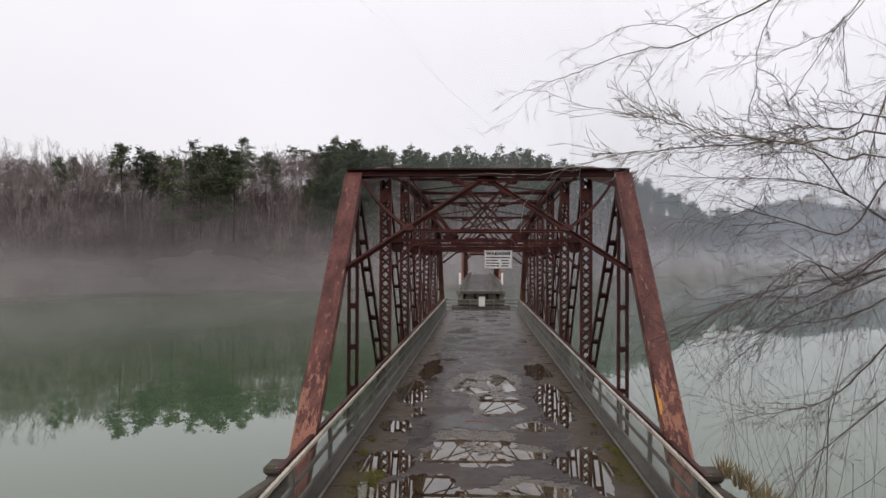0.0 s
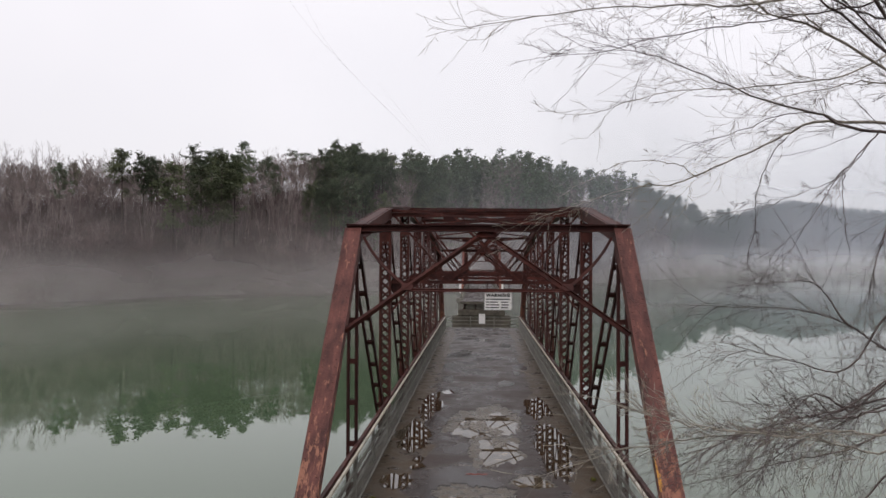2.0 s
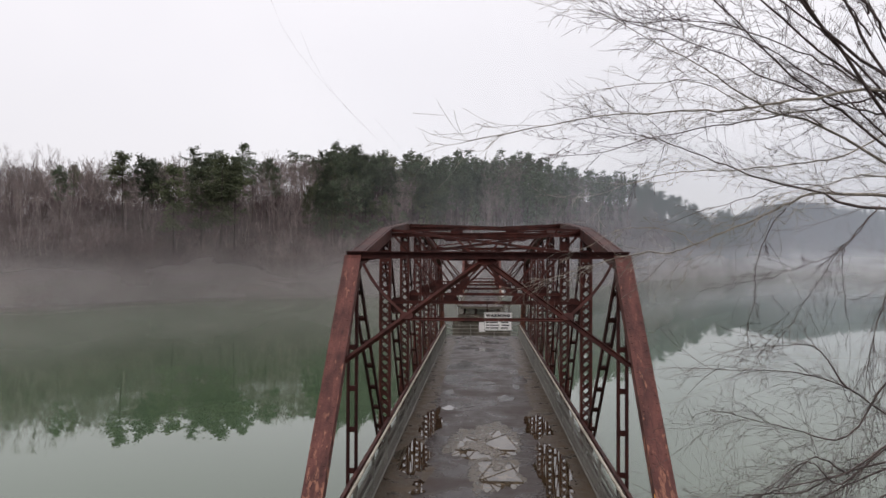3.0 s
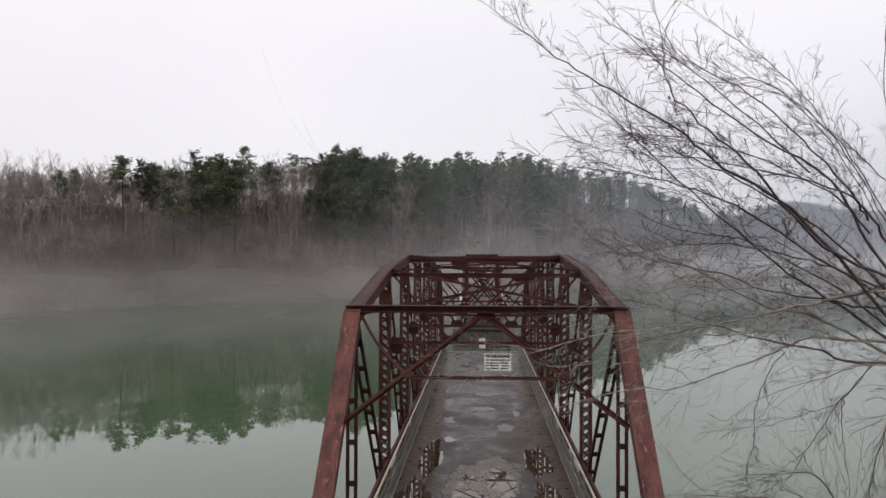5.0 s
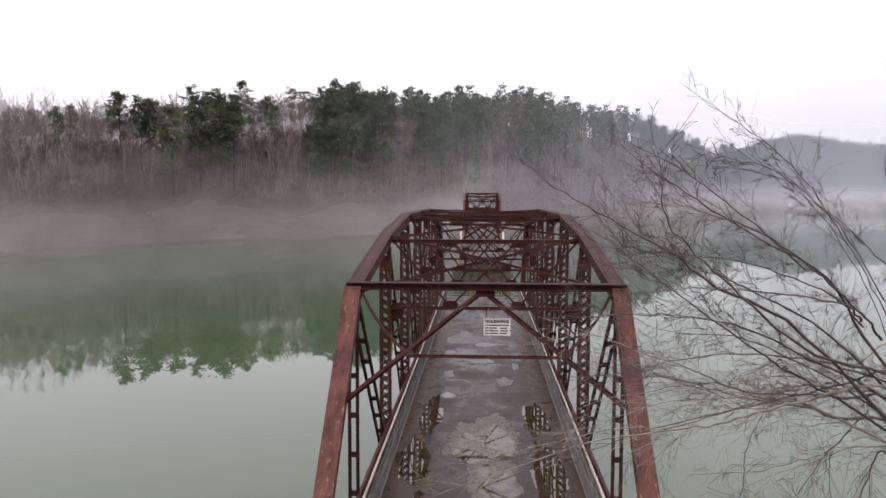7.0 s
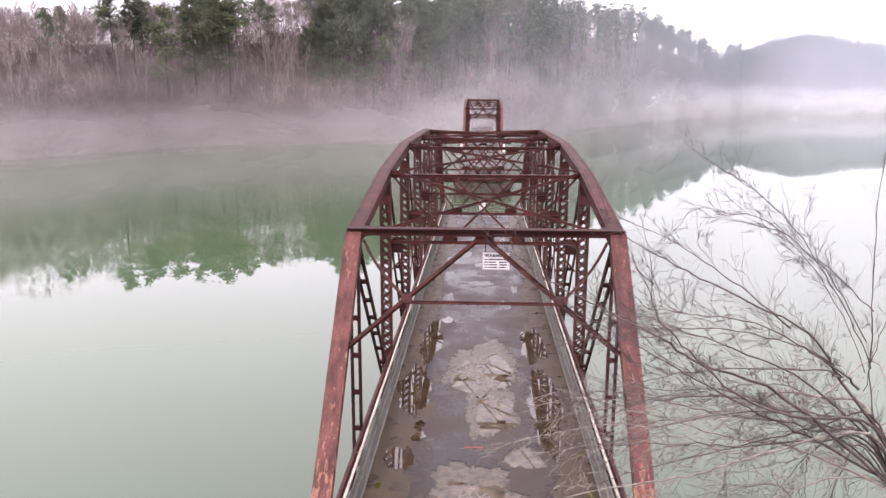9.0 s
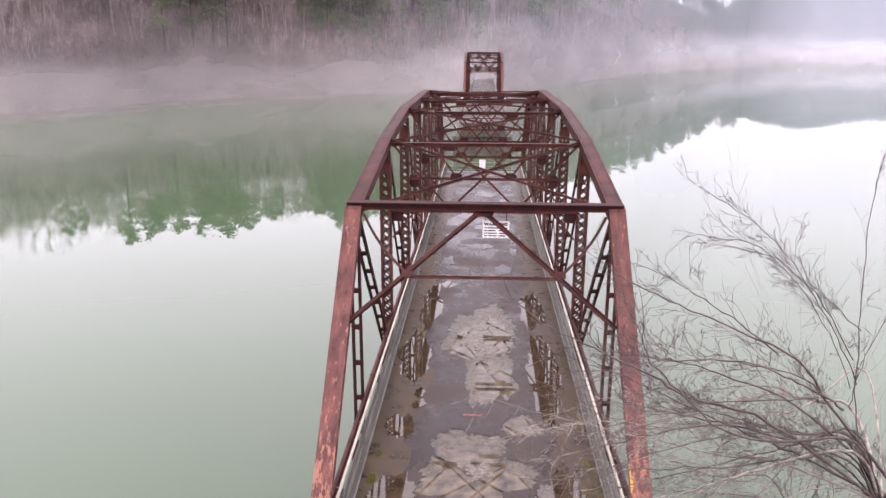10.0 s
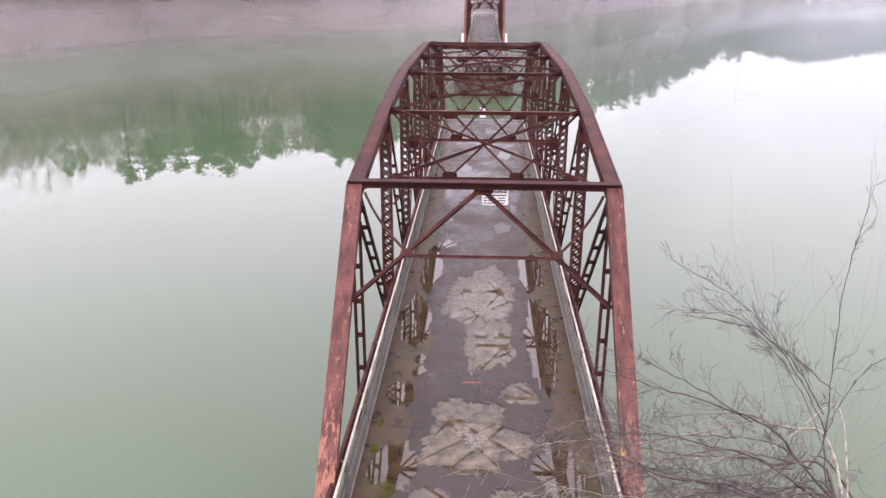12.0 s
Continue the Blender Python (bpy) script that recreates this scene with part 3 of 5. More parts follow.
for k, (cx, cy, rx, ry) in enumerate((
        (-0.02, 21.3, 0.86, 1.6), (0.36, 18.5, 0.50, 1.4), (-0.22, 13.75, 0.98, 0.95), (0.70, 11.4, 0.5, 0.42),
        (0.95, 15.9, 0.42, 0.36), (-1.75, 24.2, 0.36, 1.9), (-1.85, 19.9, 0.42, 1.7), (-1.85, 15.9, 0.3, 0.7),
        (-1.75, 12.9, 0.48, 0.8), (1.68, 24.0, 0.40, 1.8), (1.66, 18.6, 0.42, 2.5), (1.68, 13.0, 0.48, 1.4),
        (-1.12, 10.9, 1.0, 1.15), (1.6, 10.2, 0.4, 0.8), (0.85, 28.6, 0.5, 1.1), (-1.35, 29.8, 0.3, 0.9),
        (-0.13, 32.2, 0.9, 0.7), (0.1, 35.8, 0.9, 0.7), (-0.9, 38.4, 0.5, 1.2), (-0.6, 46.5, 0.35, 0.8),
        (1.2, 41.5, 0.5, 1.6), (0.3, 44.0, 0.8, 0.9), (-1.45, 33.5, 0.4, 1.2), (0.7, 48.0, 0.8, 0.7), (-1.2, 26.6, 0.25, 0.4), (1.35, 31.3, 0.2, 0.9),
        (-1.55, 17.6, 0.14, 0.25), (-1.5, 17.0, 0.12, 0.2), (-1.62, 16.9, 0.1, 0.14), (0.2, 10.9, 0.9, 0.55))):
    if cy > 27:
        rx, ry = 0.7 * rx, 0.7 * ry
    ob = blot("puddle", WET_SHEEN if cy > 27 else SILTY_PUDDLE if abs(cx) < 1.0 else PUDDLE, cx, cy, rx, ry, 43 if k == 2 else k + 1, 0.0046 + 0.0003 * k, 0.46)
    tagged(ob, "shallow rain puddle on the asphalt mirroring the sky", "puddle", "puddles on the deck")
for k, (cx, cy, rx, ry) in enumerate(((-0.25, 21.3, 0.34, 0.7), (0.2, 20.6, 0.26, 0.5), (-0.05, 22.4, 0.3, 0.35), (0.3, 19.2, 0.18, 0.35),
                                      (0.05, 14.0, 0.26, 0.36), (-0.35, 14.3, 0.14, 0.2))):
    ob = blot("silt_islet", SILT_PALE, cx, cy, rx, ry, 60 + k, 0.014 + 0.0003 * k, 0.75)
    tagged(ob, "pale wet silt showing through a puddle", "silt", "silt on the deck")

bm = bmesh.new()
for k in range(5):
    x = -0.42 + 0.09 * k
    add_bar(bm, (x, 16.45 + 0.03 * (k % 2), 0.005), (x + 0.10, 16.50 - 0.04 * (k % 2), 0.005), 0.06, 0.004, (0, 1, 0))
mark = part("paint_mark", bm, ORANGE, None)
tagged(mark, "faded orange sprayed paint mark on the asphalt", "paint mark")

# ---- steel truss span ----


def lacing(post, p, q, width, flange, step, single):
    """Crossed lacing bars on both faces of a post. single: each bar an object of its own."""
    p, q = Vector(p), Vector(q)
    a, s, n = axes(p, q, (1, 0, 0))
    count = int((q - p).length / step)
    run = (q - p).length / count
    joined = bmesh.new()
    w = width - 0.05
    proto = {}
    for j in (-1, 1):
        for k in range(count):
            for e in (-1, 1):
                c0 = p + a * (run * k) - s * (e * w / 2) + n * (j * (flange / 2 + 0.004 + 0.004 * (e > 0)))
                c1 = c0 + a * run + s * (e * w)
                if single:
                    if e not in proto:
                        b = bmesh.new()
                        add_bar(b, Vector((0, 0, 0)), c1 - c0, 0.045, 0.008, s + a * 0.01)
                        proto[e] = bpy.data.meshes.new("lacing_bar")
                        b.to_mesh(proto[e])
                        b.free()
                        proto[e].materials.append(RUST)
                    part_mesh("lacing_bar", proto[e], post, m=Matrix.Translation(c0))
                else:
                    add_bar(joined, c0, c1, 0.045, 0.008, s + a * 0.01)
    if single:
        joined.free()
    else:
        tagged(part("lacing", joined, RUST, post), kind="stuff")


def battened(name, p, q, gap, bar, depth, span, material, side=(1, 0, 0)):
    """A tie of two flat bars joined by batten plates."""
    p, q = Vector(p), Vector(q)
    a, s, n = axes(p, q, side)
    bm = bmesh.new()
    for e in (-1, 1):
        add_bar(bm, p + s * (e * gap / 2), q + s * (e * gap / 2), bar, depth, side)
    tie = part(name, bm, material, span)
    length = (q - p).length
    b = bmesh.new()
    add_bar(b, Vector((0, 0, 0)), a * 0.11, gap - bar + 0.01, depth * 0.5, side)
    me = bpy.data.meshes.new("batten_plate")
    b.to_mesh(me)
    b.free()
    me.materials.append(material)
    for k in range(1, int(length / 0.85) + 1):
        if k * 0.85 < length - 0.2:
            part_mesh("batten_plate", me, tie, m=Matrix.Translation(p + a * (k * 0.85)))
    return tie


def one_bar(name, p, q, w, h, span, material=None, side=(1, 0, 0), bevel=0.0):
    bm = bmesh.new()
    add_bar(bm, p, q, w, h, side, bevel)
    return part(name, bm, material or RUST, span)


def angle_bar(name, p, q, leg, span, material=None, side=(0, 0, 1)):
    """A rolled angle: two thin legs at right angles."""
    bm = bmesh.new()
    add_profile(bm, p, q, angle_outline(leg, 0.014), side)
    return part(name, bm, material or RUST, span)


def gusset(span, centre, w, h, facing=(0, 1, 0), material=None):
    bm = bmesh.new()
    plate(bm, centre, w, h, 0.014, facing)
    return part("gusset_plate", bm, material or RUST, span)


def box_member(name, p, q, w, h, span, material, lip=0.03):
    """Built-up box section: two webs, a wide cover plate with rivet rows, and battens below."""
    p, q = Vector(p), Vector(q)
    a, s, n = axes(p, q, (1, 0, 0))
    if n.z < 0:
        n = -n
    bm = bmesh.new()
    add_bar(bm, p, q, w, h, (1, 0, 0), 0.008)
    ob = part(name, bm, material, span)
    b = bmesh.new()
    c = n * (h / 2 + 0.009)
    add_bar(b, p + c, q + c, w + 2 * lip, 0.016, (1, 0, 0))
    for e in (-1, 1):
        length = (q - p).length
        for k in range(int(length / 0.16)):
            o = p + a * (0.08 + 0.16 * k) + s * (e * (w / 2 - 0.03)) + n * (h / 2 + 0.022)
            add_bar(b, o - a * 0.012, o + a * 0.012, 0.024, 0.012, (1, 0, 0))
    part("cover_plate", b, material, ob)
    return ob


def plate(bm, centre, w, h, t, facing=(0, 1, 0)):
    """A gusset plate with clipped corners, standing across facing."""
    c = Vector(centre)
    f = Vector(facing).normalized()
    s = Vector((1, 0, 0)) if abs(f.x) < 0.9 else Vector((0, 1, 0))
    u = f.cross(s)
    out = ((-1, -0.5), (-0.6, -1), (0.6, -1), (1, -0.5), (1, 0.5), (0.6, 1), (-0.6, 1), (-1, 0.5))
    rows = [[bm.verts.new(c + s * (x * w / 2) + u * (y * h / 2) + f * (e * t / 2)) for x, y in out] for e in (-1, 1)]
    bm.faces.new(rows[0][::-1])
    bm.faces.new(rows[1])
    for i in range(8):
        j = (i + 1) % 8
        bm.faces.new((rows[0][i], rows[0][j], rows[1][j], rows[1][i]))


def node_low(i, x):
    return Vector((x, L0 + PANEL * i, LOW_Z))


def node_top(i, x):
    return Vector((x, L0 + PANEL * i, CHORD_Z[i]))


def truss_span(label, fine):
    span = thing("truss_bridge_span", label, "bridge", "truss spans of the bridge")
    for e in (-1, 1):
        x, xc = e * HALF, e * CHORD_X
        # inclined end posts and the arched top chord
        for i, j in ((0, 1), (N, N - 1)):
            foot = Vector((xc, L0 + PANEL * i, CHORD_Z[0]))
            head = node_top(j, xc)
            box_member("end_post", foot, head + (head - foot).normalized() * 0.06, 0.30, 0.30, span, RUST_POST, 0.02)
        for i in range(1, N - 1):
            box_member("top_chord", node_top(i, xc), node_top(i + 1, xc), 0.30, 0.28, span, RUST, 0.02)
        # pin plates at the chord joints
        for i in range(1, N):
            for o in (-0.11, 0.11):
                bm = bmesh.new()
                plate(bm, node_top(i, x) + Vector((o, 0, -0.25)), 0.5, 0.6, 0.016, (1, 0, 0))
                part("pin_plate", bm, RUST_DARK, span)
        # verticals
        for i in (1, N - 1):
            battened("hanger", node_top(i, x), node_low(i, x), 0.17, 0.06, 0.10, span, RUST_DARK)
        for i in range(2, N - 1):
            p, q = node_low(i, x), node_top(i, x) - Vector((0, 0, 0.2))
            first = None
            for o in (-1, 1):
                bm = bmesh.new()
                off = Vector((o * 0.16, 0, 0))
                add_profile(bm, p + off, q + off, channel_outline(0.06, 0.20, 0.012, -o))
                ob = part("post_channel", bm, RUST, span)
                first = first or ob
            lacing(first, p, q, 0.32, 0.20, 0.24, fine and i in (2, 3))
            for z in (0.15, 0.93):
                c = p.lerp(q, z)
                for k in (-1, 1):
                    b = bmesh.new()
                    add_bar(b, c + Vector((0, k * 0.114, -0.17)), c + Vector((0, k * 0.114, 0.17)), 0.31, 0.01)
                    part("tie_plate", b, RUST, first)
        # diagonals
        for i, j in ((1, 2), (2, 3), (3, 4), (7, 6), (6, 5), (5, 4)):
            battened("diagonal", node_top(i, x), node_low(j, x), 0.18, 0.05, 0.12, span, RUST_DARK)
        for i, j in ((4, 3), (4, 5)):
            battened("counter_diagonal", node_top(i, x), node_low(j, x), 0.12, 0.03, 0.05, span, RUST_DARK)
        # bottom chord eye bars
        for i in range(N):
            for o in (-0.12, 0.12):
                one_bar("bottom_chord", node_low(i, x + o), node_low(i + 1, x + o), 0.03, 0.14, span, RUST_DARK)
        # old rusty guard rail riveted to the posts outside the deck
        bm = bmesh.new()
        xx = x - e * 0.17
        add_profile(bm, (xx, L0 - 0.9, 0.80), (xx, SPAN_END, 0.80), channel_outline(0.07, 0.15, 0.012, e))
        part("guard_rail", bm, RUST, span)
    for i in range(N + 1):
        b = bmesh.new()
        y = L0 + PANEL * i
        add_profile(b, (-HALF - 0.2, y, -0.58), (HALF + 0.2, y, -0.58), beam_outline(0.18, 0.54, 0.02), (0, 1, 0))
        part("floor_beam", b, RUST_DARK, span)
    for x in (-1.8, -0.6, 0.6, 1.8):
        b = bmesh.new()
        add_profile(b, (x, L0, -0.45), (x, SPAN_END, -0.45), beam_outline(0.14, 0.30, 0.015))
        part("stringer", b, RUST_DARK, span)
    # portals in the plane of the end posts
    for i, j in ((0, 1), (N, N - 1)):
        foot = Vector((0, L0 + PANEL * i, CHORD_Z[0]))
        head = node_top(j, 0)
        a = (head - foot).normalized()
        nrm = Vector((1, 0, 0)).cross(a)

        def on(x, z):
            return foot + a * ((z - foot.z) / a.z) + Vector((x, 0, 0))
        top = head + Vector((0, 0, 0.16))
        bm = bmesh.new()
        add_profile(bm, top + Vector((-2.90, 0, 0)), top + Vector((2.90, 0, 0)), beam_outline(0.26, 0.15, 0.025), (0, 1, 0))
        part("portal_strut", bm, RUST_DARK, span)
        for e in (-1, 1):
            apex, joint, low = on(e * 0.06, 5.16), on(e * 1.54, 4.09), on(e * 2.60, 3.31)
            bm = bmesh.new()
            add_profile(bm, apex, low, tee_outline(0.11, 0.09, 0.016), nrm)
            part("portal_brace", bm, RUST, span)
            bm = bmesh.new()
            pts = [on(e * 2.54, 5.10).lerp(joint, f) + Vector((e * 0.10 * math.sin(f * math.pi), 0, 0)) for f in [k / 7 for k in range(8)]]
            add_tube(bm, pts, 0.038, 4)
            part("knee_brace", bm, RUST, span)
            gusset(span, joint + nrm * 0.04, 0.22, 0.18, nrm)
        gusset(span, on(0, 5.14) + nrm * 0.035, 0.40, 0.18, nrm)
        bm = bmesh.new()
        add_profile(bm, on(-1.54, 4.07), on(1.54, 4.07), tee_outline(0.055, 0.06, 0.014), nrm)
        part("portal_tie", bm, RUST, span)
    # sway frames between the posts
    for i in range(2, N - 1):
        y, zt, zl = L0 + PANEL * i, CHORD_Z[i] + 0.02, 3.99
        bm = bmesh.new()
        add_profile(bm, (-2.6, y, zt), (2.6, y, zt), tee_outline(0.15, -0.11, -0.016), (0, 1, 0))
        part("top_strut", bm, RUST, span)
        bm = bmesh.new()
        add_profile(bm, (-2.6, y, zl), (2.6, y, zl), tee_outline(0.12, 0.09, 0.014), (0, 1, 0))
        part("lower_strut", bm, RUST, span)
        for e in (-1, 1):
            angle_bar("sway_brace", (e * 0.95, y + 0.012 * e, zl + 0.05), (-e * 0.95, y + 0.012 * e, zt - 0.05), 0.055, span)
            angle_bar("sway_brace", (e * 0.95, y, zl + 0.05), (e * 2.55, y, zt - 0.1), 0.055, span)
            gusset(span, (e * 0.95, y + 0.02, zl + 0.12), 0.42, 0.24, material=RUST_DARK)
            gusset(span, (e * 0.95, y + 0.02, zt - 0.12), 0.42, 0.22, material=RUST_DARK)
            gusset(span, (e * 2.45, y + 0.02, zl - 0.05), 0.34, 0.45, material=RUST_DARK)
            bm = bmesh.new()
            add_bar(bm, (e * 2.58, y, zl - 0.75), (e * 1.95, y, zl), 0.05, 0.05, (0, 1, 0))
            part("knee_brace", bm, RUST, span)
    # lateral bracing in the plane of the top chord
    for i in range(1, N - 1):
        for e in (-1, 1):
            o = Vector((0, 0, 0.05 + 0.02 * e))
            angle_bar("lateral_brace", node_top(i, e * 2.6) + o, node_top(i + 1, -e * 2.6) + o, 0.06, span)
    # shoes at the ends
    for x in (-CHORD_X, CHORD_X):
        for y in (L0, SPAN_END):
            bm = bmesh.new()
            box(bm, x - 0.26, x + 0.26, y - 0.28, y + 0.28, -0.67, -0.41, 0.02)
            part("bearing_shoe", bm, RUST_DARK, span)
    return span


near_span = truss_span("rust-red riveted steel camelback truss span with laced posts", True)
far_span = copy_thing(near_span, Matrix.Translation((0, 110.0 - L0, 0)) @ Matrix.Diagonal((1, 1, 1.15, 1)))
tagged(far_span, "rust-red steel truss span standing in river mist")

# worn yellow paint on one end post
bm = bmesh.new()
foot, head = Vector((CHORD_X - 0.2, L0, CHORD_Z[0])), Vector((CHORD_X - 0.2, L0 + PANEL, CHORD_Z[1]))
for f0, f1, w, dx in ((0.262, 0.318, 0.030, 0.022), (0.272, 0.300, 0.022, 0.047), (0.305, 0.335, 0.016, 0.014)):
    o = Vector((dx, -0.129, 0.1265))
    add_bar(bm, foot.lerp(head, f0) + o, foot.lerp(head, f1) + o, w, 0.004)
part("paint_smear", bm, YELLOW, near_span, "worn yellow paint smear")

# ---- railings ----


def bridge_railing(sx):
    rail = thing("bridge_railing", "galvanised pipe railing with wire mesh along the deck edge", "railing", "deck railings")
    y0, y1, top = 2.2, 51.1, 0.87
    ys = list(np.arange(y0, y1 + 0.01, (y1 - y0) / 20))

    def at(y, z, off=0.0):
        return Vector((sx * (rail_x(y) + off), y, z))
    bm = bmesh.new()
    add_tube(bm, [at(y, 0.03) for y in ys], 0.028, 6)
    part("bottom_rail", bm, GALV, rail)
    for name, z, w, h in (("top_rail", top, 0.045, 0.05), ("middle_rail", 0.59, 0.035, 0.055), ("middle_rail", 0.31, 0.035, 0.055)):
        bm = bmesh.new()
        add_strip(bm, [at(y, z, 0.05) for y in ys], w, h)
        part(name, bm, TOP_RAIL if name == "top_rail" else GALV, rail)
    for y in ys:
        bm = bmesh.new()
        c = at(y, 0, 0.05)
        add_bar(bm, c, c + Vector((0, 0, top - 0.02)), 0.055, 0.09, (1, 0, 0))
        add_bar(bm, c + Vector((0, 0, -0.001)), c + Vector((0, 0, 0.02)), 0.14, 0.16, (1, 0, 0))
        post = part("post", bm, GALV, rail)
        bm = bmesh.new()
        add_bar(bm, c + Vector((sx * 0.02, 0, top - 0.05)), c + Vector((sx * 0.20, 0, top - 0.04)), 0.04, 0.03, (0, 1, 0))
        part("bracket", bm, GALV, post)
    for a, b in zip(ys, ys[1:]):
        segs = []
        step, h0, h1 = 0.058, 0.05, top - 0.03
        run = h1 - h0
        k = a - run
        while k < b:
            for lean in (1, -1):
                p0, p1 = (k, h0), (k + run, h1)
                lo, hi = max(a, p0[0]), min(b, p1[0])
                if hi - lo > 0.01:
                    z0, z1 = h0 + (lo - k), h0 + (hi - k)
                    if lean < 0:
                        lo, hi = a + b - lo, a + b - hi
                    segs.append((at(lo, z0, -0.005 * lean), at(hi, z1, -0.005 * lean), 0.0016, 0.0016))
            k += step
        part_mesh("mesh_panel", mesh_from("mesh_panel", *sticks(segs), MESH_WIRE), rail)
    bm = bmesh.new()
    add_strip(bm, [at(y, 0.05, 0.09) for y in ys], 0.17, 0.12)
    part("kerb", bm, OLD_CONCRETE, rail, "dirty mossy concrete kerb")
    return rail


bridge_railing(-1)
bridge_railing(1)

# barrier across the end of the deck
gate = thing("barrier_fence", "galvanised pipe barrier closing the end of the deck", "barrier", place=(0, 51.1, 0))
for z in (0.86, 0.62, 0.38, 0.15):
    bm = bmesh.new()
    add_tube(bm, [(-2.46, 0, z), (2.46, 0, z)], 0.025, 6)
    part("rail", bm, GALV, gate)
for x in (-2.46, -0.8, 0.8, 2.46):
    bm = bmesh.new()
    add_tube(bm, [(x, 0.03, 0), (x, 0.03, 0.92)], 0.03, 6)
    part("post", bm, GALV, gate)
notice = thing("notice_board", "small white notice board fixed to the barrier", "sign", place=(-0.02, 51.02, 0.42))
bm = bmesh.new()
add_bar(bm, (0, 0, 0), (0, 0, 0.66), 0.42, 0.02, (1, 0, 0))
part("panel", bm, SIGN_WHITE, notice)

# warning sign hanging under the first sway frame
sign = thing("warning_sign", "white metal warning sign with black lettering hung under a strut", "sign", place=(0.36, 20.86, 3.52))
bm = bmesh.new()
add_bar(bm, (-0.385, 0, 0), (0.385, 0, 0), 0.50, 0.012, (0, 0, 1), 0.003)
part("panel", bm, SIGN_WHITE, sign)
bm = bmesh.new()
for z in (-0.238, 0.238):
    add_bar(bm, (-0.375, -0.010, z), (0.375, -0.010, z), 0.008, 0.004, (0, 0, 1))
for x in (-0.373, 0.373):
    add_bar(bm, (x, -0.010, -0.238), (x, -0.010, 0.238), 0.008, 0.004, (1, 0, 0))
part("border", bm, SIGN_BLACK, sign)
bm = bmesh.new()
for z, rows in ((0.055, ((-0.33, -0.24), (-0.22, 0.33))), (-0.025, ((-0.33, -0.24), (-0.22, 0.0), (0.08, 0.28))),
                (-0.10, ((-0.33, -0.24), (-0.22, 0.03), (0.09, 0.30))), (-0.175, ((-0.33, -0.24), (-0.22, 0.02), (0.08, 0.27)))):
    for a, b in rows:
        add_bar(bm, (a, -0.010, z), (b, -0.010, z), 0.034, 0.004, (0, 0, 1))
part("line_of_text", bm, SIGN_BLACK, sign)
word = bpy.data.curves.new("headline", "FONT")
word.body = "WARNING"
word.size = 0.12
word.extrude = 0.002
word.offset = 0.009
word.align_x, word.align_y = "CENTER", "CENTER"
word.space_character = 1.2
word.materials.append(SIGN_BLACK)
part_mesh("headline", word, sign, m=pose(0, -0.010, 0.16, 90, 0, 0))
for x in (-0.3, 0.3):
    bm = bmesh.new()
    add_bar(bm, (x, 0.012, 0.20), (x, 0.012, 0.50), 0.025, 0.006, (1, 0, 0))
    part("hanger_strap", bm, RUST_DARK, sign)

# ---- piers, abutment, approach ----


def pier(y, z_top, label, wide=3.6, deep=0.9, material=None):
    ob = thing("bridge_pier", label, "pier", "concrete piers in the river", place=(0, y, 0))
    bm = bmesh.new()
    box(bm, -wide, wide, -deep, deep, z_top - 0.7, z_top, 0.05)
    part("cap", bm, material or CONCRETE, ob)
    for x in (-HALF, HALF):
        bm = bmesh.new()
        add_tube(bm, [(x, 0, WATER_Z - 3), (x, 0, z_top - 0.71)], [0.75, 0.62], 16)
        part("column", bm, material or CONCRETE, ob)
    bm = bmesh.new()
    box(bm, -HALF + 0.5, HALF - 0.5, -0.25, 0.25, WATER_Z - 3, z_top - 0.72)
    part("web_wall", bm, material or CONCRETE, ob)
    return ob


pier(SPAN_END, -0.69, "stained concrete pier under the end of the truss span")
pier(87.9, -0.95, "dark wet concrete pier under the far deck", 2.7, 0.7, OLD_CONCRETE)
pier(110.0, -0.69, "stained concrete pier under the far truss span")
pier(110.0 + PANEL * N, -0.69, "stained concrete pier near the far shore")

for x in (-2.05, -0.7, 0.7, 2.05):
    bm = bmesh.new()
    add_profile(bm, (x, 87.1, -0.62), (x, 109.9, -0.62), beam_outline(0.2, 0.64, 0.03))
    tagged(part("deck_girder", bm, RUST_DARK, None), "dark rusty steel girder under the far deck", "girder", "far deck girders")
for sx in (-1, 1):
    ob = thing("marker_post", "white reflective marker board on the far end post", "marker", "white markers", place=(sx * 3.05, 109.4, 0))
    bm = bmesh.new()
    add_bar(bm, (0, 0, 0.1), (0, 0, 1.8), 0.30, 0.03, (1, 0, 0))
    part("board", bm, SIGN_WHITE, ob)
for sx in (-1, 1):
    ob = thing("far_railing", "grey rail along the far deck in mist", "railing", "far deck rails", place=(sx * 2.3, 87.2, 0))
    for z in (0.55, 1.0):
        bm = bmesh.new()
        add_bar(bm, (0, 0, z), (0, 106, z), 0.06, 0.12, (1, 0, 0))
        part("rail", bm, GALV, ob)
    for k in range(30):
        bm = bmesh.new()
        add_bar(bm, (0, 0.1 + 3.6 * k, 0), (0, 0.1 + 3.6 * k, 0.94), 0.08, 0.08, (1, 0, 0))
        part("post", bm, GALV, ob)

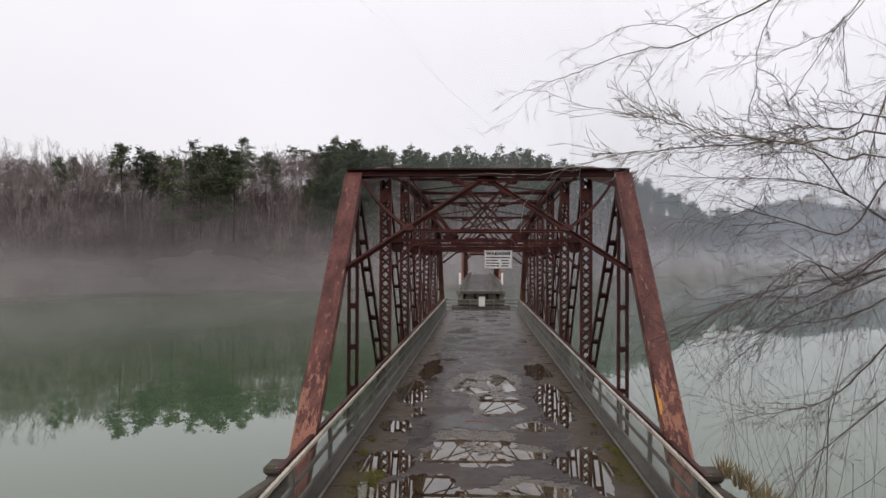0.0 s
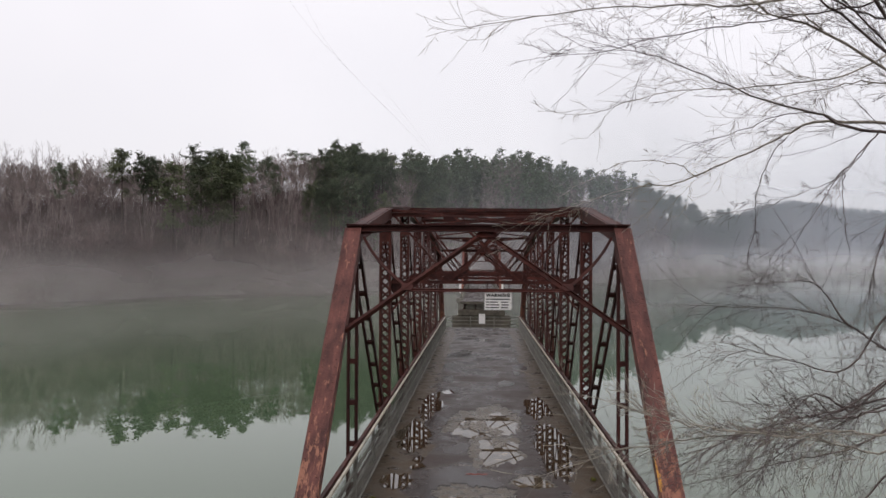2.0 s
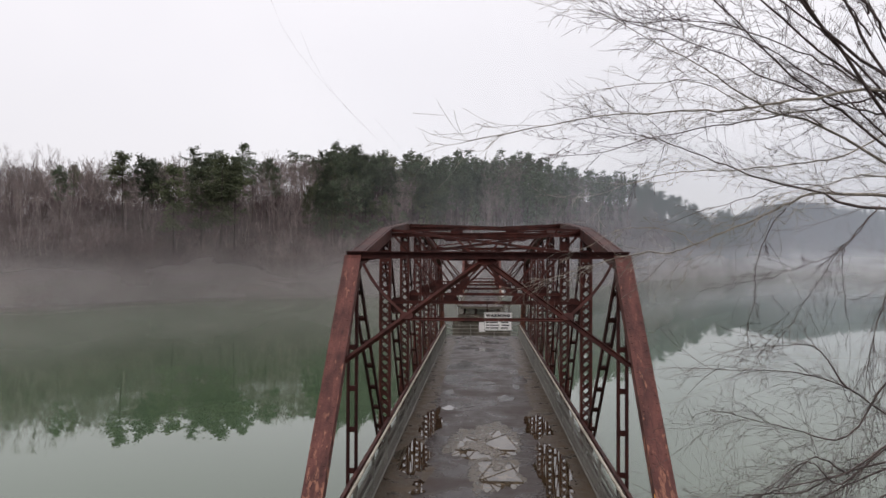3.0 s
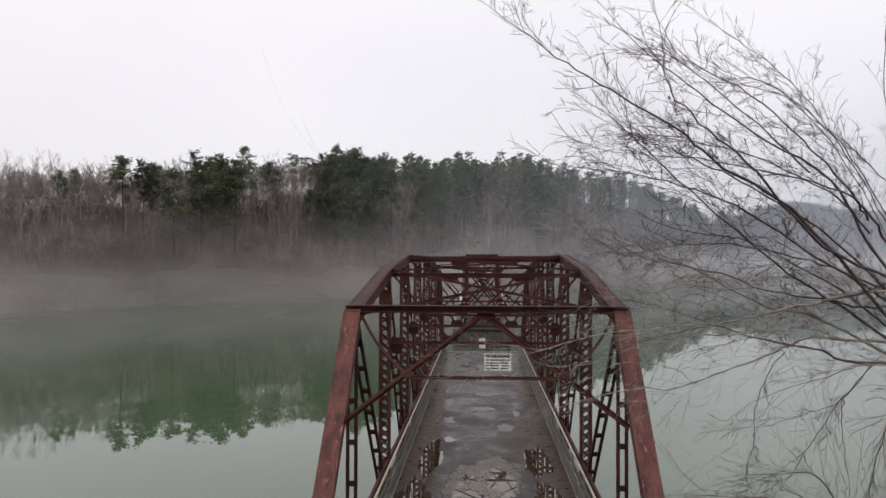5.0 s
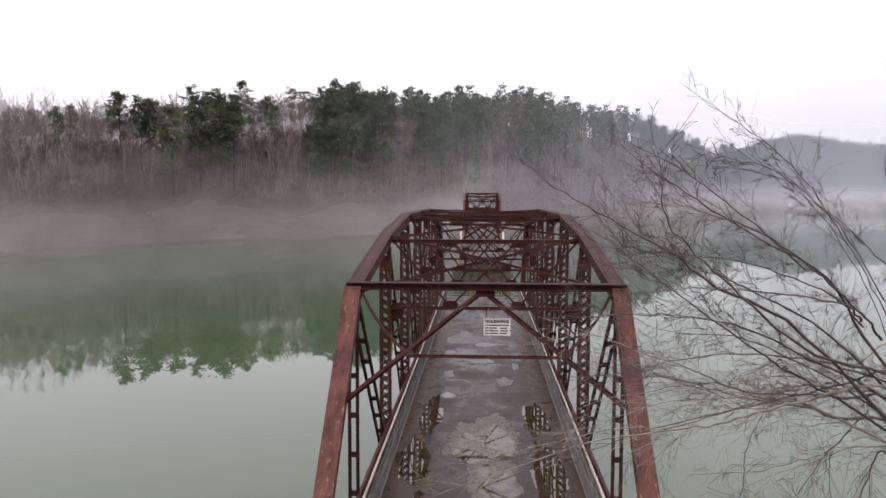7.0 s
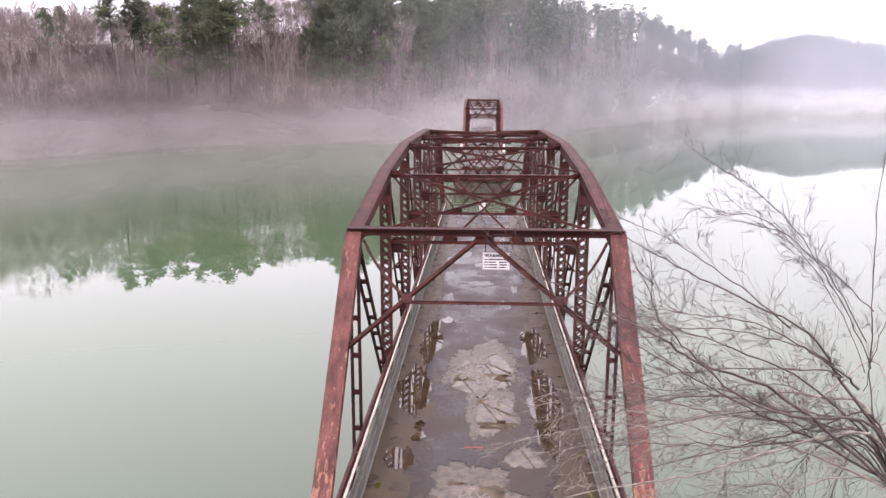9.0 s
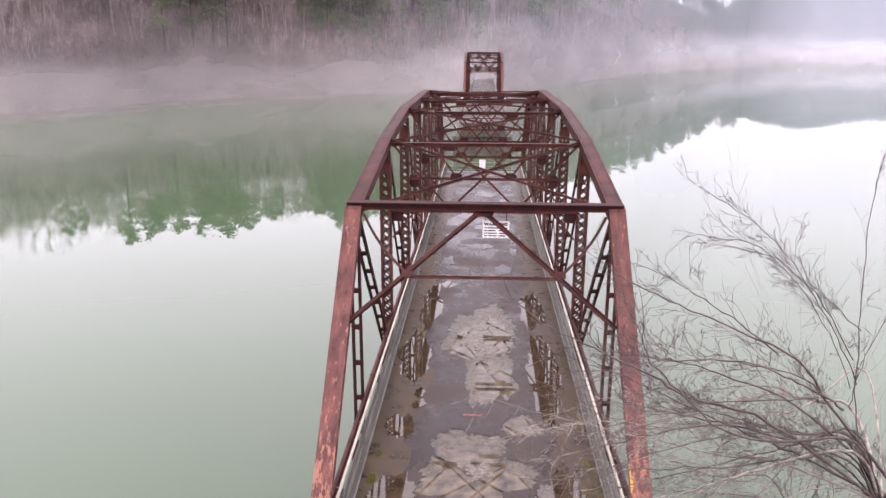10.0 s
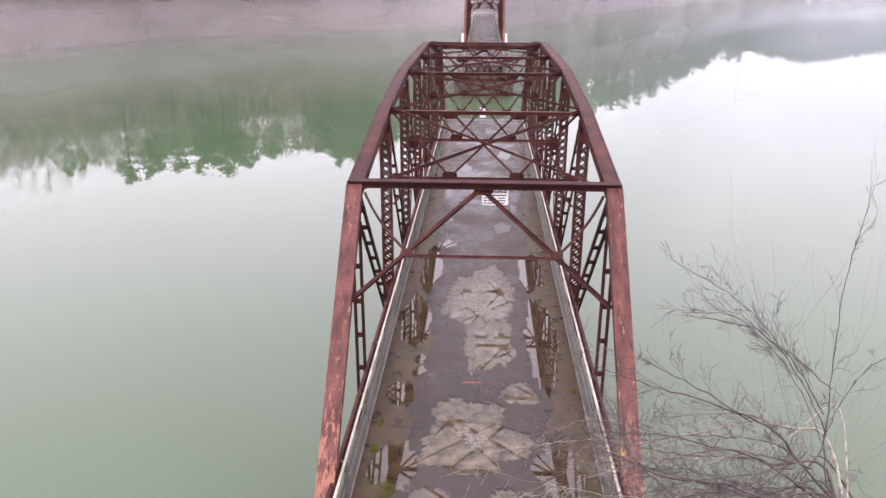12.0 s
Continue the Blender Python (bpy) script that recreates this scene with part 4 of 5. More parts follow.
bm = bmesh.new()
box(bm, -3.7, 3.7, L0 - 1.6, L0 + 0.6, WATER_Z - 3, -0.69, 0.04)
abutment = tagged(part("abutment", bm, CONCRETE, None), "stained concrete abutment carrying the truss shoes", "abutment", kind="structure")
for sx in (-1, 1):
    ob = thing("parapet", "mossy weathered concrete parapet flaring from the bridge end", "parapet", "approach parapets")
    bx, by = sx * 2.80, L0 - 0.30
    bm = bmesh.new()
    box(bm, bx - 0.13, bx + 0.13, by - 0.16, by + 0.16, -0.68, 0.66, 0.03)
    part("end_block", bm, OLD_CONCRETE, ob)
    bm = bmesh.new()
    box(bm, bx - 0.16, bx + 0.16, by - 0.19, by + 0.19, 0.665, 0.80, 0.04)
    part("block_cap", bm, OLD_CONCRETE, ob)
    bm = bmesh.new()
    add_bar(bm, (bx, by - 0.18, 0.56), (sx * 3.75, L0 - 5.2, 0.42), 0.18, 0.20, (1, 0, 0), 0.03)
    part("coping", bm, OLD_CONCRETE, ob)
    for k in range(4):
        f = (k + 0.6) / 4
        p = Vector((bx, by - 0.18, 0)).lerp(Vector((sx * 3.75, L0 - 5.2, 0)), f)
        bm = bmesh.new()
        add_bar(bm, (p.x, p.y, -2.2), (p.x, p.y, 0.38), 0.16, 0.16, (1, 0, 0), 0.02)
        part("baluster", bm, OLD_CONCRETE, ob)

# ---- moss and dry grass on the deck edges and bank ----


def tuft_field(name, spots, count, size, material, label, category, rise):
    rng = random.Random(5)
    vs, fs = [], []
    for x, y, z, rad in spots:
        for _ in range(count):
            a, d = rng.uniform(0, 6.283), rad * math.sqrt(rng.random())
            p = Vector((x + d * math.cos(a), y + 2.0 * d * math.sin(a), z))
            lean = Vector((rng.uniform(-1, 1), rng.uniform(-1, 1), 0)) * size * 0.6
            side = Vector((rng.uniform(-1, 1), rng.uniform(-1, 1), 0)).normalized() * size * 0.05
            h = size * rise * rng.uniform(0.5, 1.3)
            k = len(vs)
            vs += [p - side, p + side, p + lean + Vector((0, 0, h))]
            fs.append((k, k + 1, k + 2))
    return tagged(new(name, mesh_from(name, vs, fs, material)), label, category, kind="stuff")


tuft_field("moss_tufts", [(-2.05, 12.15, 0.008, 0.30), (-1.8, 12.2, 0.008, 0.16), (-1.95, 11.5, 0.008, 0.28), (-2.22, 13.6, 0.008, 0.09), (-2.2, 14.6, 0.008, 0.06), (-2.1, 10.4, 0.008, 0.3),
                          (2.3, 13.2, 0.008, 0.22), (2.28, 12.3, 0.008, 0.24), (2.36, 14.0, 0.008, 0.14), (2.25, 14.4, 0.008, 0.08), (2.15, 10.6, 0.008, 0.2),
                          (2.27, 16.2, 0.008, 0.05), (-1.6, 8.4, 0.008, 0.3)], 1100, 0.045, MOSS,
           "yellow-green moss along the deck edge", "moss", 0.7)
tuft_field("dry_grass", [(sx * (2.9 + 0.4 * k), 8.7 - 0.9 * k, ground_height(sx * (2.9 + 0.4 * k), 8.7 - 0.9 * k), 0.7)
                         for k in range(6) for sx in (-1, 1)]
           + [(3.0, 9.95, 0.72, 0.07), (3.08, 9.5, 0.72, 0.10), (3.15, 9.05, 0.68, 0.12), (3.22, 8.6, 0.66, 0.14)], 70, 0.28, DRY_GRASS,
           "dry straw-coloured grass on the bank", "grass", 0.9)

# ---- bare tree beside the bridge ----


def through_points(points, steps):
    """A smooth line through the given places."""
    pts = [Vector(p) for p in points]
    pts = [pts[0] * 2 - pts[1]] + pts + [pts[-1] * 2 - pts[-2]]
    line = []
    for a, b, c, d in zip(pts, pts[1:], pts[2:], pts[3:]):
        for k in range(steps):
            t = k / steps
            line.append(0.5 * (2 * b + (c - a) * t + (2 * a - 5 * b + 4 * c - d) * t * t + (3 * b - a - 3 * c + d) * t ** 3))
    line.append(pts[-2])
    return line


def grow(segs, p, d, length, r, depth, rng, lift):
    """A twig that bends and forks on its way; lift draws its end up or lets it hang."""
    steps = 5
    for k in range(steps):
        d = (d + Vector([rng.uniform(-1, 1) for _ in range(3)]) * 0.13 + Vector((0, 0, lift * 0.13))).normalized()
        q = p + d * (length / steps)
        r1 = max(0.0008, r * 0.84)
        segs.append((p, q, r, r1))
        if depth > 0 and rng.random() < 0.62:
            s = (d + Vector([rng.uniform(-1, 1) for _ in range(3)]) * 0.72).normalized()
            grow(segs, q, s, length * rng.uniform(0.25, 0.75), r1 * 0.72, depth - 1, rng, lift)
        p, r = q, r1
    # a bud at the tip
    segs.append((p, p + d * 0.005, 0.0010, 0.0006))


river_tree = thing("bare_tree", "leafless grey-brown tree leaning over the bridge with long fine branches", "tree",
                   place=(0, 0, 0))
TRUNK = [Vector(v) for v in ((5.0, 4.2, -3.85), (4.5, 4.4, -0.25), (3.75, 4.6, 2.75), (3.1, 4.75, 4.55), (2.82, 4.8, 5.25), (2.74, 4.82, 5.50))]
bm = bmesh.new()
add_tube(bm, through_points(TRUNK, 4), [0.16 - 0.0067 * k for k in range(21)], 12)
part("trunk", bm, BARK, river_tree)
bank_tree = thing("bare_tree", "leafless dark tree on the bank with drooping twigs over the water", "tree", place=(0, 0, 0))
BANK_TRUNK = [Vector(v) for v in ((5.6, 7.0, -4.85), (4.75, 7.0, -0.25), (4.45, 6.95, 2.35), (4.3, 6.85, 3.35), (4.25, 6.8, 3.85))]
bm = bmesh.new()
add_tube(bm, through_points(BANK_TRUNK, 4), [0.11 - 0.006 * k for k in range(17)], 12)
part("trunk", bm, BARK, bank_tree)


def trunk_at(line, z):
    for a, b in zip(line, line[1:]):
        if a.z <= z <= b.z:
            return a.lerp(b, (z - a.z) / (b.z - a.z))
    return line[-1].copy()


def limb(points, root, r, density, lift, seed, reach=0.5, material=None, line=TRUNK, tree=river_tree, tip=0.0028):
    """A branch through the given places, off the trunk at height root, with forked side twigs."""
    rng = random.Random(seed)
    pts = [Vector(p) for p in points]
    if tree is river_tree and pts[-1].z > 6.3:
        density, reach = 1.1 * density, 0.85 * reach
    if root is not None:
        pts.insert(0, trunk_at(line, root))
    pts = through_points(pts, 5)
    n = len(pts) - 1
    pts = [p + Vector([rng.uniform(-1, 1) for _ in range(3)]) * 0.008 for p in pts]
    r *= 0.75 if tree is river_tree else 1.0
    rad = [r + (tip * 0.7 - r) * (k / n) ** 0.58 for k in range(n + 1)]
    segs = [(pts[k], pts[k + 1], rad[k], rad[k + 1]) for k in range(n)]
    length = sum((b - a).length for a, b in zip(pts, pts[1:]))
    twigs = max(3, int((1.05 if tree is river_tree else 0.95) * density * length))
    for k in range(twigs):
        t = 0.15 + 0.85 * (k + rng.random()) / twigs
        i = min(n - 1, int(t * n))
        p = pts[i].lerp(pts[i + 1], t * n - i)
        d = (pts[i + 1] - pts[i]).normalized()
        side = Vector((rng.uniform(-0.4, 0.4), rng.uniform(-0.7, 0.7), rng.uniform(-0.5, 0.55) + 0.3 * lift))
        grow(segs, p, (d + side).normalized(), reach * rng.uniform(0.3, 1.2), max(0.0015 if tree is river_tree else 0.0023, rad[i] * 0.19), 2 if k % 3 else 3, rng, lift)
    grow(segs, pts[-1], (pts[-1] - pts[-2]).normalized(), 0.3, rad[-1], 2, rng, lift)
    part_mesh("branch", mesh_from("branch", *sticks(segs, 5), material or BARK, True), tree)


# upper limbs leaning out over the railing
limb(((2.69, 4.70, 5.75), (2.14, 4.55, 6.40), (1.84, 4.36, 6.75), (1.36, 4.24, 7.01), (0.97, 4.04, 7.22), (0.64, 3.89, 7.41)), 5.50, 0.022, 7, 0, 1, 0.32)
limb(((1.71, 4.34, 6.80), (1.38, 4.24, 7.06), (1.09, 4.14, 7.26), (0.79, 4.04, 7.42)), None, 0.008, 7, 0.1, 2, 0.25)
limb(((2.20, 4.45, 6.39), (2.03, 4.29, 6.53), (1.71, 4.04, 6.75), (1.43, 3.84, 6.93), (1.05, 3.54, 7.09), (0.75, 3.34, 7.17)), None, 0.013, 8, 0.05, 3, 0.28)
limb(((2.53, 4.65, 5.86), (1.90, 4.45, 6.41), (1.37, 4.24, 6.70), (1.08, 4.14, 6.82), (0.74, 3.99, 6.92)), 5.45, 0.017, 8, 0, 5, 0.45)
limb(((2.09, 4.45, 6.46), (1.86, 4.34, 6.65), (1.42, 4.14, 6.82), (0.97, 3.94, 6.91), (0.71, 3.84, 6.92)), None, 0.009, 8, 0.1, 6, 0.4)
limb(((2.50, 4.83, 6.09), (2.44, 4.86, 6.69), (2.42, 4.89, 7.14), (2.43, 4.93, 7.66), (2.47, 4.92, 8.04)), 5.65, 0.0095, 3, 0.5, 7, 0.25)
limb(((2.43, 4.85, 6.35), (2.16, 4.79, 6.84), (1.81, 4.74, 7.25), (1.52, 4.69, 7.35)), None, 0.0042, 9, 0.05, 9, 0.24)
limb(((2.44, 4.85, 6.21), (2.45, 4.79, 6.53), (2.54, 4.74, 6.92), (2.73, 4.68, 7.17)), None, 0.0042, 9, 0.05, 13, 0.24)
limb(((2.48, 4.87, 6.37), (2.28, 4.82, 6.72), (2.02, 4.77, 7.10), (1.71, 4.72, 7.45), (1.37, 4.67, 7.67)), None, 0.0062, 9, 0.05, 60, 0.28)
limb(((2.43, 4.87, 6.54), (2.18, 4.82, 6.92), (1.94, 4.77, 7.17), (1.65, 4.72, 7.37), (1.42, 4.67, 7.41)), None, 0.0062, 9, 0.05, 61, 0.28)
limb(((2.45, 4.87, 6.75), (2.19, 4.82, 6.98), (1.83, 4.77, 7.25)), None, 0.0062, 9, 0.05, 63, 0.28)
limb(((2.65, 4.76, 5.59), (2.04, 4.55, 5.99), (1.63, 4.40, 6.23), (1.01, 4.05, 6.64), (0.55, 3.74, 6.97)), 5.35, 0.021, 9, -0.1, 15, 0.5)
limb(((2.66, 4.76, 5.55), (1.87, 4.55, 5.96), (1.52, 4.45, 6.04), (1.09, 4.25, 6.24), (0.56, 4.05, 6.45)), 5.25, 0.021, 8, -0.1, 16, 0.45, LICHEN_BARK)
limb(((2.56, 4.76, 5.62), (2.18, 4.66, 5.69), (1.90, 4.56, 5.63), (1.52, 4.46, 5.54)), 5.35, 0.012, 8, -0.3, 17, 0.4, LICHEN_BARK)
limb(((1.87, 4.55, 5.97), (1.69, 4.45, 6.03), (1.45, 4.35, 6.00), (1.09, 4.25, 6.15), (0.72, 4.15, 6.13)), None, 0.008, 7, -0.2, 18, 0.35, LICHEN_BARK)
limb(((2.47, 4.75, 5.78), (2.03, 4.55, 6.09), (1.43, 4.35, 6.39), (0.89, 4.15, 6.48)), 5.45, 0.015, 10, 0, 19, 0.5)
limb(((2.36, 4.55, 6.11), (1.66, 4.05, 6.38), (1.16, 3.58, 6.70), (0.94, 3.58, 6.90), (0.77, 3.58, 7.08), (0.73, 3.58, 7.28)), 5.65, 0.019, 7, -0.05, 20, 0.26)
limb(((1.63, 4.10, 6.46), (1.08, 3.80, 6.75), (0.83, 3.70, 6.92), (0.56, 3.65, 7.07), (0.29, 3.60, 7.22), (0.08, 3.58, 7.36)), 5.65, 0.017, 6, -0.05, 21, 0.24)
limb(((1.98, 4.25, 6.53), (1.76, 4.04, 6.65), (1.12, 3.74, 6.76), (0.58, 3.44, 6.78)), None, 0.011, 8, 0.1, 24, 0.28)
limb(((2.34, 4.55, 5.97), (1.56, 4.15, 6.39), (1.15, 3.85, 6.57), (0.75, 3.55, 6.66), (0.46, 3.35, 6.69)), 5.45, 0.015, 9, 0.1, 25, 0.32)
limb(((2.39, 4.65, 5.96), (2.00, 4.45, 6.05), (1.41, 4.15, 6.15), (1.06, 3.95, 6.25), (0.62, 3.75, 6.33)), 5.35, 0.014, 8, -0.1, 26, 0.45)
limb(((2.39, 4.65, 6.03), (1.99, 4.45, 6.22), (1.60, 4.25, 6.32), (1.06, 3.95, 6.39), (0.59, 3.75, 6.33)), 5.45, 0.014, 8, 0, 27, 0.45)
limb(((2.95, 5.66, 5.51), (2.53, 5.61, 5.58), (2.27, 5.56, 5.68), (1.88, 5.46, 5.75), (1.57, 5.36, 5.84), (1.16, 5.25, 5.98), (0.76, 5.15, 6.05)), 4.95, 0.025, 7, 0.2, 28, 0.45)
limb(((3.06, 5.90, 5.62), (2.77, 6.00, 5.69), (2.58, 6.05, 5.71), (2.43, 6.10, 5.69), (2.23, 6.15, 5.60), (1.99, 6.20, 5.48), (1.64, 6.30, 5.32), (1.40, 6.35, 5.24), (1.23, 6.40, 5.25), (0.87, 6.50, 5.15), (0.59, 6.55, 5.06), (0.33, 6.60, 4.97)), 4.95, 0.025, 8, -0.15, 29, 0.42, LICHEN_BARK)
limb(((1.64, 6.30, 5.30), (1.51, 6.32, 5.40), (1.27, 6.40, 5.45), (1.05, 6.45, 5.44), (0.89, 6.50, 5.36)), None, 0.006, 7, -0.1, 93, 0.25, LICHEN_BARK)
limb(((2.60, 6.00, 5.71), (2.46, 6.05, 5.78), (2.22, 6.10, 5.77), (1.99, 6.20, 5.68), (1.66, 6.30, 5.59)), None, 0.008, 9, -0.1, 94, 0.35)
limb(((2.27, 6.10, 5.60), (2.13, 6.10, 5.40), (2.04, 6.10, 5.13), (2.03, 6.10, 4.91), (1.97, 6.10, 4.64), (2.00, 6.10, 4.53)), None, 0.006, 5, -0.5, 30, 0.2)
limb(((2.84, 5.80, 5.60), (2.63, 5.80, 5.37), (2.47, 5.80, 5.16), (2.30, 5.80, 4.90), (2.18, 5.80, 4.69)), None, 0.008, 8, -0.5, 31, 0.3)
limb(((2.58, 5.80, 5.28), (2.56, 5.80, 5.11), (2.59, 5.80, 4.78)), None, 0.006, 7, -0.6, 32, 0.25)
limb(((2.80, 5.85, 5.53), (2.58, 5.85, 5.27), (2.31, 5.90, 5.14), (2.07, 5.95, 5.04)), None, 0.006, 8, -0.3, 95, 0.28)
limb(((2.95, 5.65, 6.12), (2.46, 5.45, 5.93), (2.03, 5.35, 5.85), (1.59, 5.31, 5.80), (1.16, 5.26, 5.77), (0.61, 5.16, 5.61)), 5.35, 0.014, 8, 0.1, 33, 0.4, LICHEN_BARK)
limb(((2.29, 4.45, 6.10), (1.58, 4.25, 6.05), (1.25, 4.15, 5.98), (0.92, 4.06, 5.96), (0.47, 3.96, 5.91), (-0.11, 3.76, 5.77)), 5.55, 0.018, 6, 0.0, 92, 0.3, LICHEN_BARK)
limb(((2.40, 4.65, 6.14), (2.02, 4.55, 6.09), (1.50, 4.45, 5.99), (1.00, 4.36, 5.90), (0.48, 4.26, 5.76)), 5.45, 0.014, 6, -0.1, 35, 0.4)
limb(((1.52, 3.10, 3.96), (1.29, 3.08, 3.96), (1.11, 3.06, 3.94), (0.84, 3.04, 3.96), (0.71, 3.02, 3.98), (0.58, 3.00, 4.01), (0.51, 3.00, 4.03)), 3.85, 0.0085, 8, 0.25, 36, 0.2, LICHEN_BARK)
limb(((1.54, 3.15, 3.88), (1.32, 3.15, 3.89), (1.08, 3.10, 3.94), (0.86, 3.10, 3.94), (0.63, 3.05, 3.91), (0.36, 3.00, 3.88)), 3.8, 0.0075, 8, 0.05, 37, 0.22, LICHEN_BARK)
limb(((1.54, 3.15, 4.04), (1.31, 3.12, 4.00), (1.17, 3.10, 4.01), (1.08, 3.10, 3.99), (0.97, 3.08, 3.95)), 3.85, 0.006, 8, 0.1, 38, 0.22)
# the tree lower down the bank
limb(((3.13, 6.90, 3.30), (2.84, 6.90, 3.45), (2.62, 6.86, 3.29), (2.31, 6.81, 2.98)), None, 0.011, 12, -0.25, 39, 0.65, None, BANK_TRUNK, bank_tree, 0.004)
limb(((3.62, 6.90, 3.45), (3.03, 6.91, 3.30), (2.65, 6.81, 3.16), (2.18, 6.71, 3.16), (1.52, 6.61, 2.85)), 3.55, 0.016, 12, -0.25, 40, 0.65, None, BANK_TRUNK, bank_tree, 0.004)
limb(((3.62, 6.90, 3.40), (3.06, 6.86, 3.21), (2.50, 6.81, 2.95), (2.13, 6.72, 2.67)), 3.35, 0.016, 12, -0.25, 41, 0.65, None, BANK_TRUNK, bank_tree, 0.004)
limb(((3.62, 6.91, 2.90), (3.08, 6.82, 2.42), (2.70, 6.72, 2.24), (2.21, 6.62, 2.17)), 3.05, 0.016, 12, -0.25, 42, 0.65, None, BANK_TRUNK, bank_tree, 0.004)
limb(((3.59, 6.90, 3.76), (3.11, 6.89, 4.06), (2.62, 6.89, 4.20), (1.74, 6.89, 4.22)), 3.55, 0.016, 12, -0.25, 43, 0.65, None, BANK_TRUNK, bank_tree, 0.004)
limb(((3.11, 6.89, 4.06), (2.82, 6.89, 4.43), (2.39, 6.79, 4.43)), None, 0.011, 12, -0.25, 44, 0.65, None, BANK_TRUNK, bank_tree, 0.004)
limb(((3.56, 6.82, 2.38), (3.03, 6.72, 2.04), (2.61, 6.63, 1.76)), 2.35, 0.016, 12, -0.25, 45, 0.65, None, BANK_TRUNK, bank_tree, 0.004)
limb(((3.55, 6.81, 3.23), (3.02, 6.71, 3.01), (2.51, 6.61, 2.94), (1.86, 6.51, 2.81)), 3.35, 0.016, 12, -0.25, 46, 0.65, None, BANK_TRUNK, bank_tree, 0.004)
limb(((3.55, 6.80, 3.67), (3.02, 6.70, 3.38), (2.41, 6.61, 3.25), (1.68, 6.51, 3.02)), 3.75, 0.016, 12, -0.25, 47, 0.65, None, BANK_TRUNK, bank_tree, 0.004)
limb(((3.54, 6.80, 3.66), (2.97, 6.71, 3.28), (2.64, 6.60, 3.49), (2.18, 6.51, 3.18)), 3.75, 0.016, 12, -0.25, 48, 0.65, None, BANK_TRUNK, bank_tree, 0.004)
limb(((3.43, 6.59, 4.26), (2.92, 6.50, 3.73), (2.42, 6.40, 3.81), (1.89, 6.30, 3.95)), 4.35, 0.016, 12, -0.25, 49, 0.65, None, BANK_TRUNK, bank_tree, 0.004)
limb(((3.43, 6.58, 4.97), (3.25, 6.58, 4.78), (3.12, 6.59, 4.25)), 5.05, 0.016, 12, -0.25, 50, 0.65, None, BANK_TRUNK, bank_tree, 0.004)

# shrubs on the bank beside the abutment
for k, (x, y) in enumerate(((3.4, 9.6), (3.9, 8.3), (4.6, 9.0), (5.2, 7.4), (4.4, 6.6), (6.0, 8.6))):
    rng = random.Random(60 + k)
    z = ground_height(x, y)
    bush = thing("bare_shrub", "leafless brown shrub on the river bank", "shrub", "bank shrubs", place=(x, y, z))
    for j in range(7):
        segs = []
        w = 0.12 if k < 3 else 0.45
        d = Vector((rng.uniform(-w, w), rng.uniform(-w, w), 1)).normalized()
        grow(segs, Vector((rng.uniform(-0.2, 0.2), rng.uniform(-0.2, 0.2), -0.1)), d, (max(1.2, 0.95 - z) if k < 3 else min(2.9, max(1.2, 0.3 - z))) * rng.uniform(0.8, 1.2), 0.012, 3, rng, 0.3)
        part_mesh("stem", mesh_from("stem", *sticks(segs, 3), BARK), bush)

# ---- far woods ----


def pine_arrays(seed, height, clumps, blade, crown_from):
    rng = random.Random(seed)
    segs = []
    lean = Vector((rng.uniform(-0.02, 0.02), rng.uniform(-0.02, 0.02), 1))
    top = lean * height
    for k in range(5):
        segs.append((top * (k / 5), top * ((k + 1) / 5), 0.24 * (1 - k / 5.2), 0.24 * (1 - (k + 1) / 5.2)))
    vs, fs = [], []
    tiers = max(6, int(height * (1 - crown_from) / 1.3))
    for _ in range(tiers * 4):
        t = crown_from + (1 - crown_from) * rng.random() ** 0.8
        f = (t - crown_from) / (1 - crown_from)
        reach = (0.7 + 2.7 * math.sin(math.pi * (0.14 + 0.74 * f)) ** 0.8) * rng.uniform(0.35, 1.15) * height / 20
        a = rng.uniform(0, 6.283)
        p = top * t
        q = p + Vector((math.cos(a), math.sin(a), rng.uniform(-0.05, 0.35))) * reach
        segs.append((p, q, 0.05, 0.02))
        n = max(2, int(clumps / (tiers * 4)))
        for _ in range(n):
            c = p.lerp(q, rng.uniform(0.30, 1.05)) + Vector([rng.gauss(0, 0.38) for _ in range(3)])
            for _ in range(4):
                d = Vector((rng.gauss(0, 1), rng.gauss(0, 1), rng.gauss(0.25, 0.6))).normalized() * blade * rng.uniform(0.6, 1.3)
                s = d.orthogonal().normalized()
                s = (Matrix.Rotation(rng.uniform(0, 3.1), 3, d) @ s) * blade * 0.33
                k = len(vs)
                vs += [c - d * 0.4, c + s, c + d, c - s]
                fs.append((k, k + 1, k + 2, k + 3))
    return sticks(segs), (vs, fs)


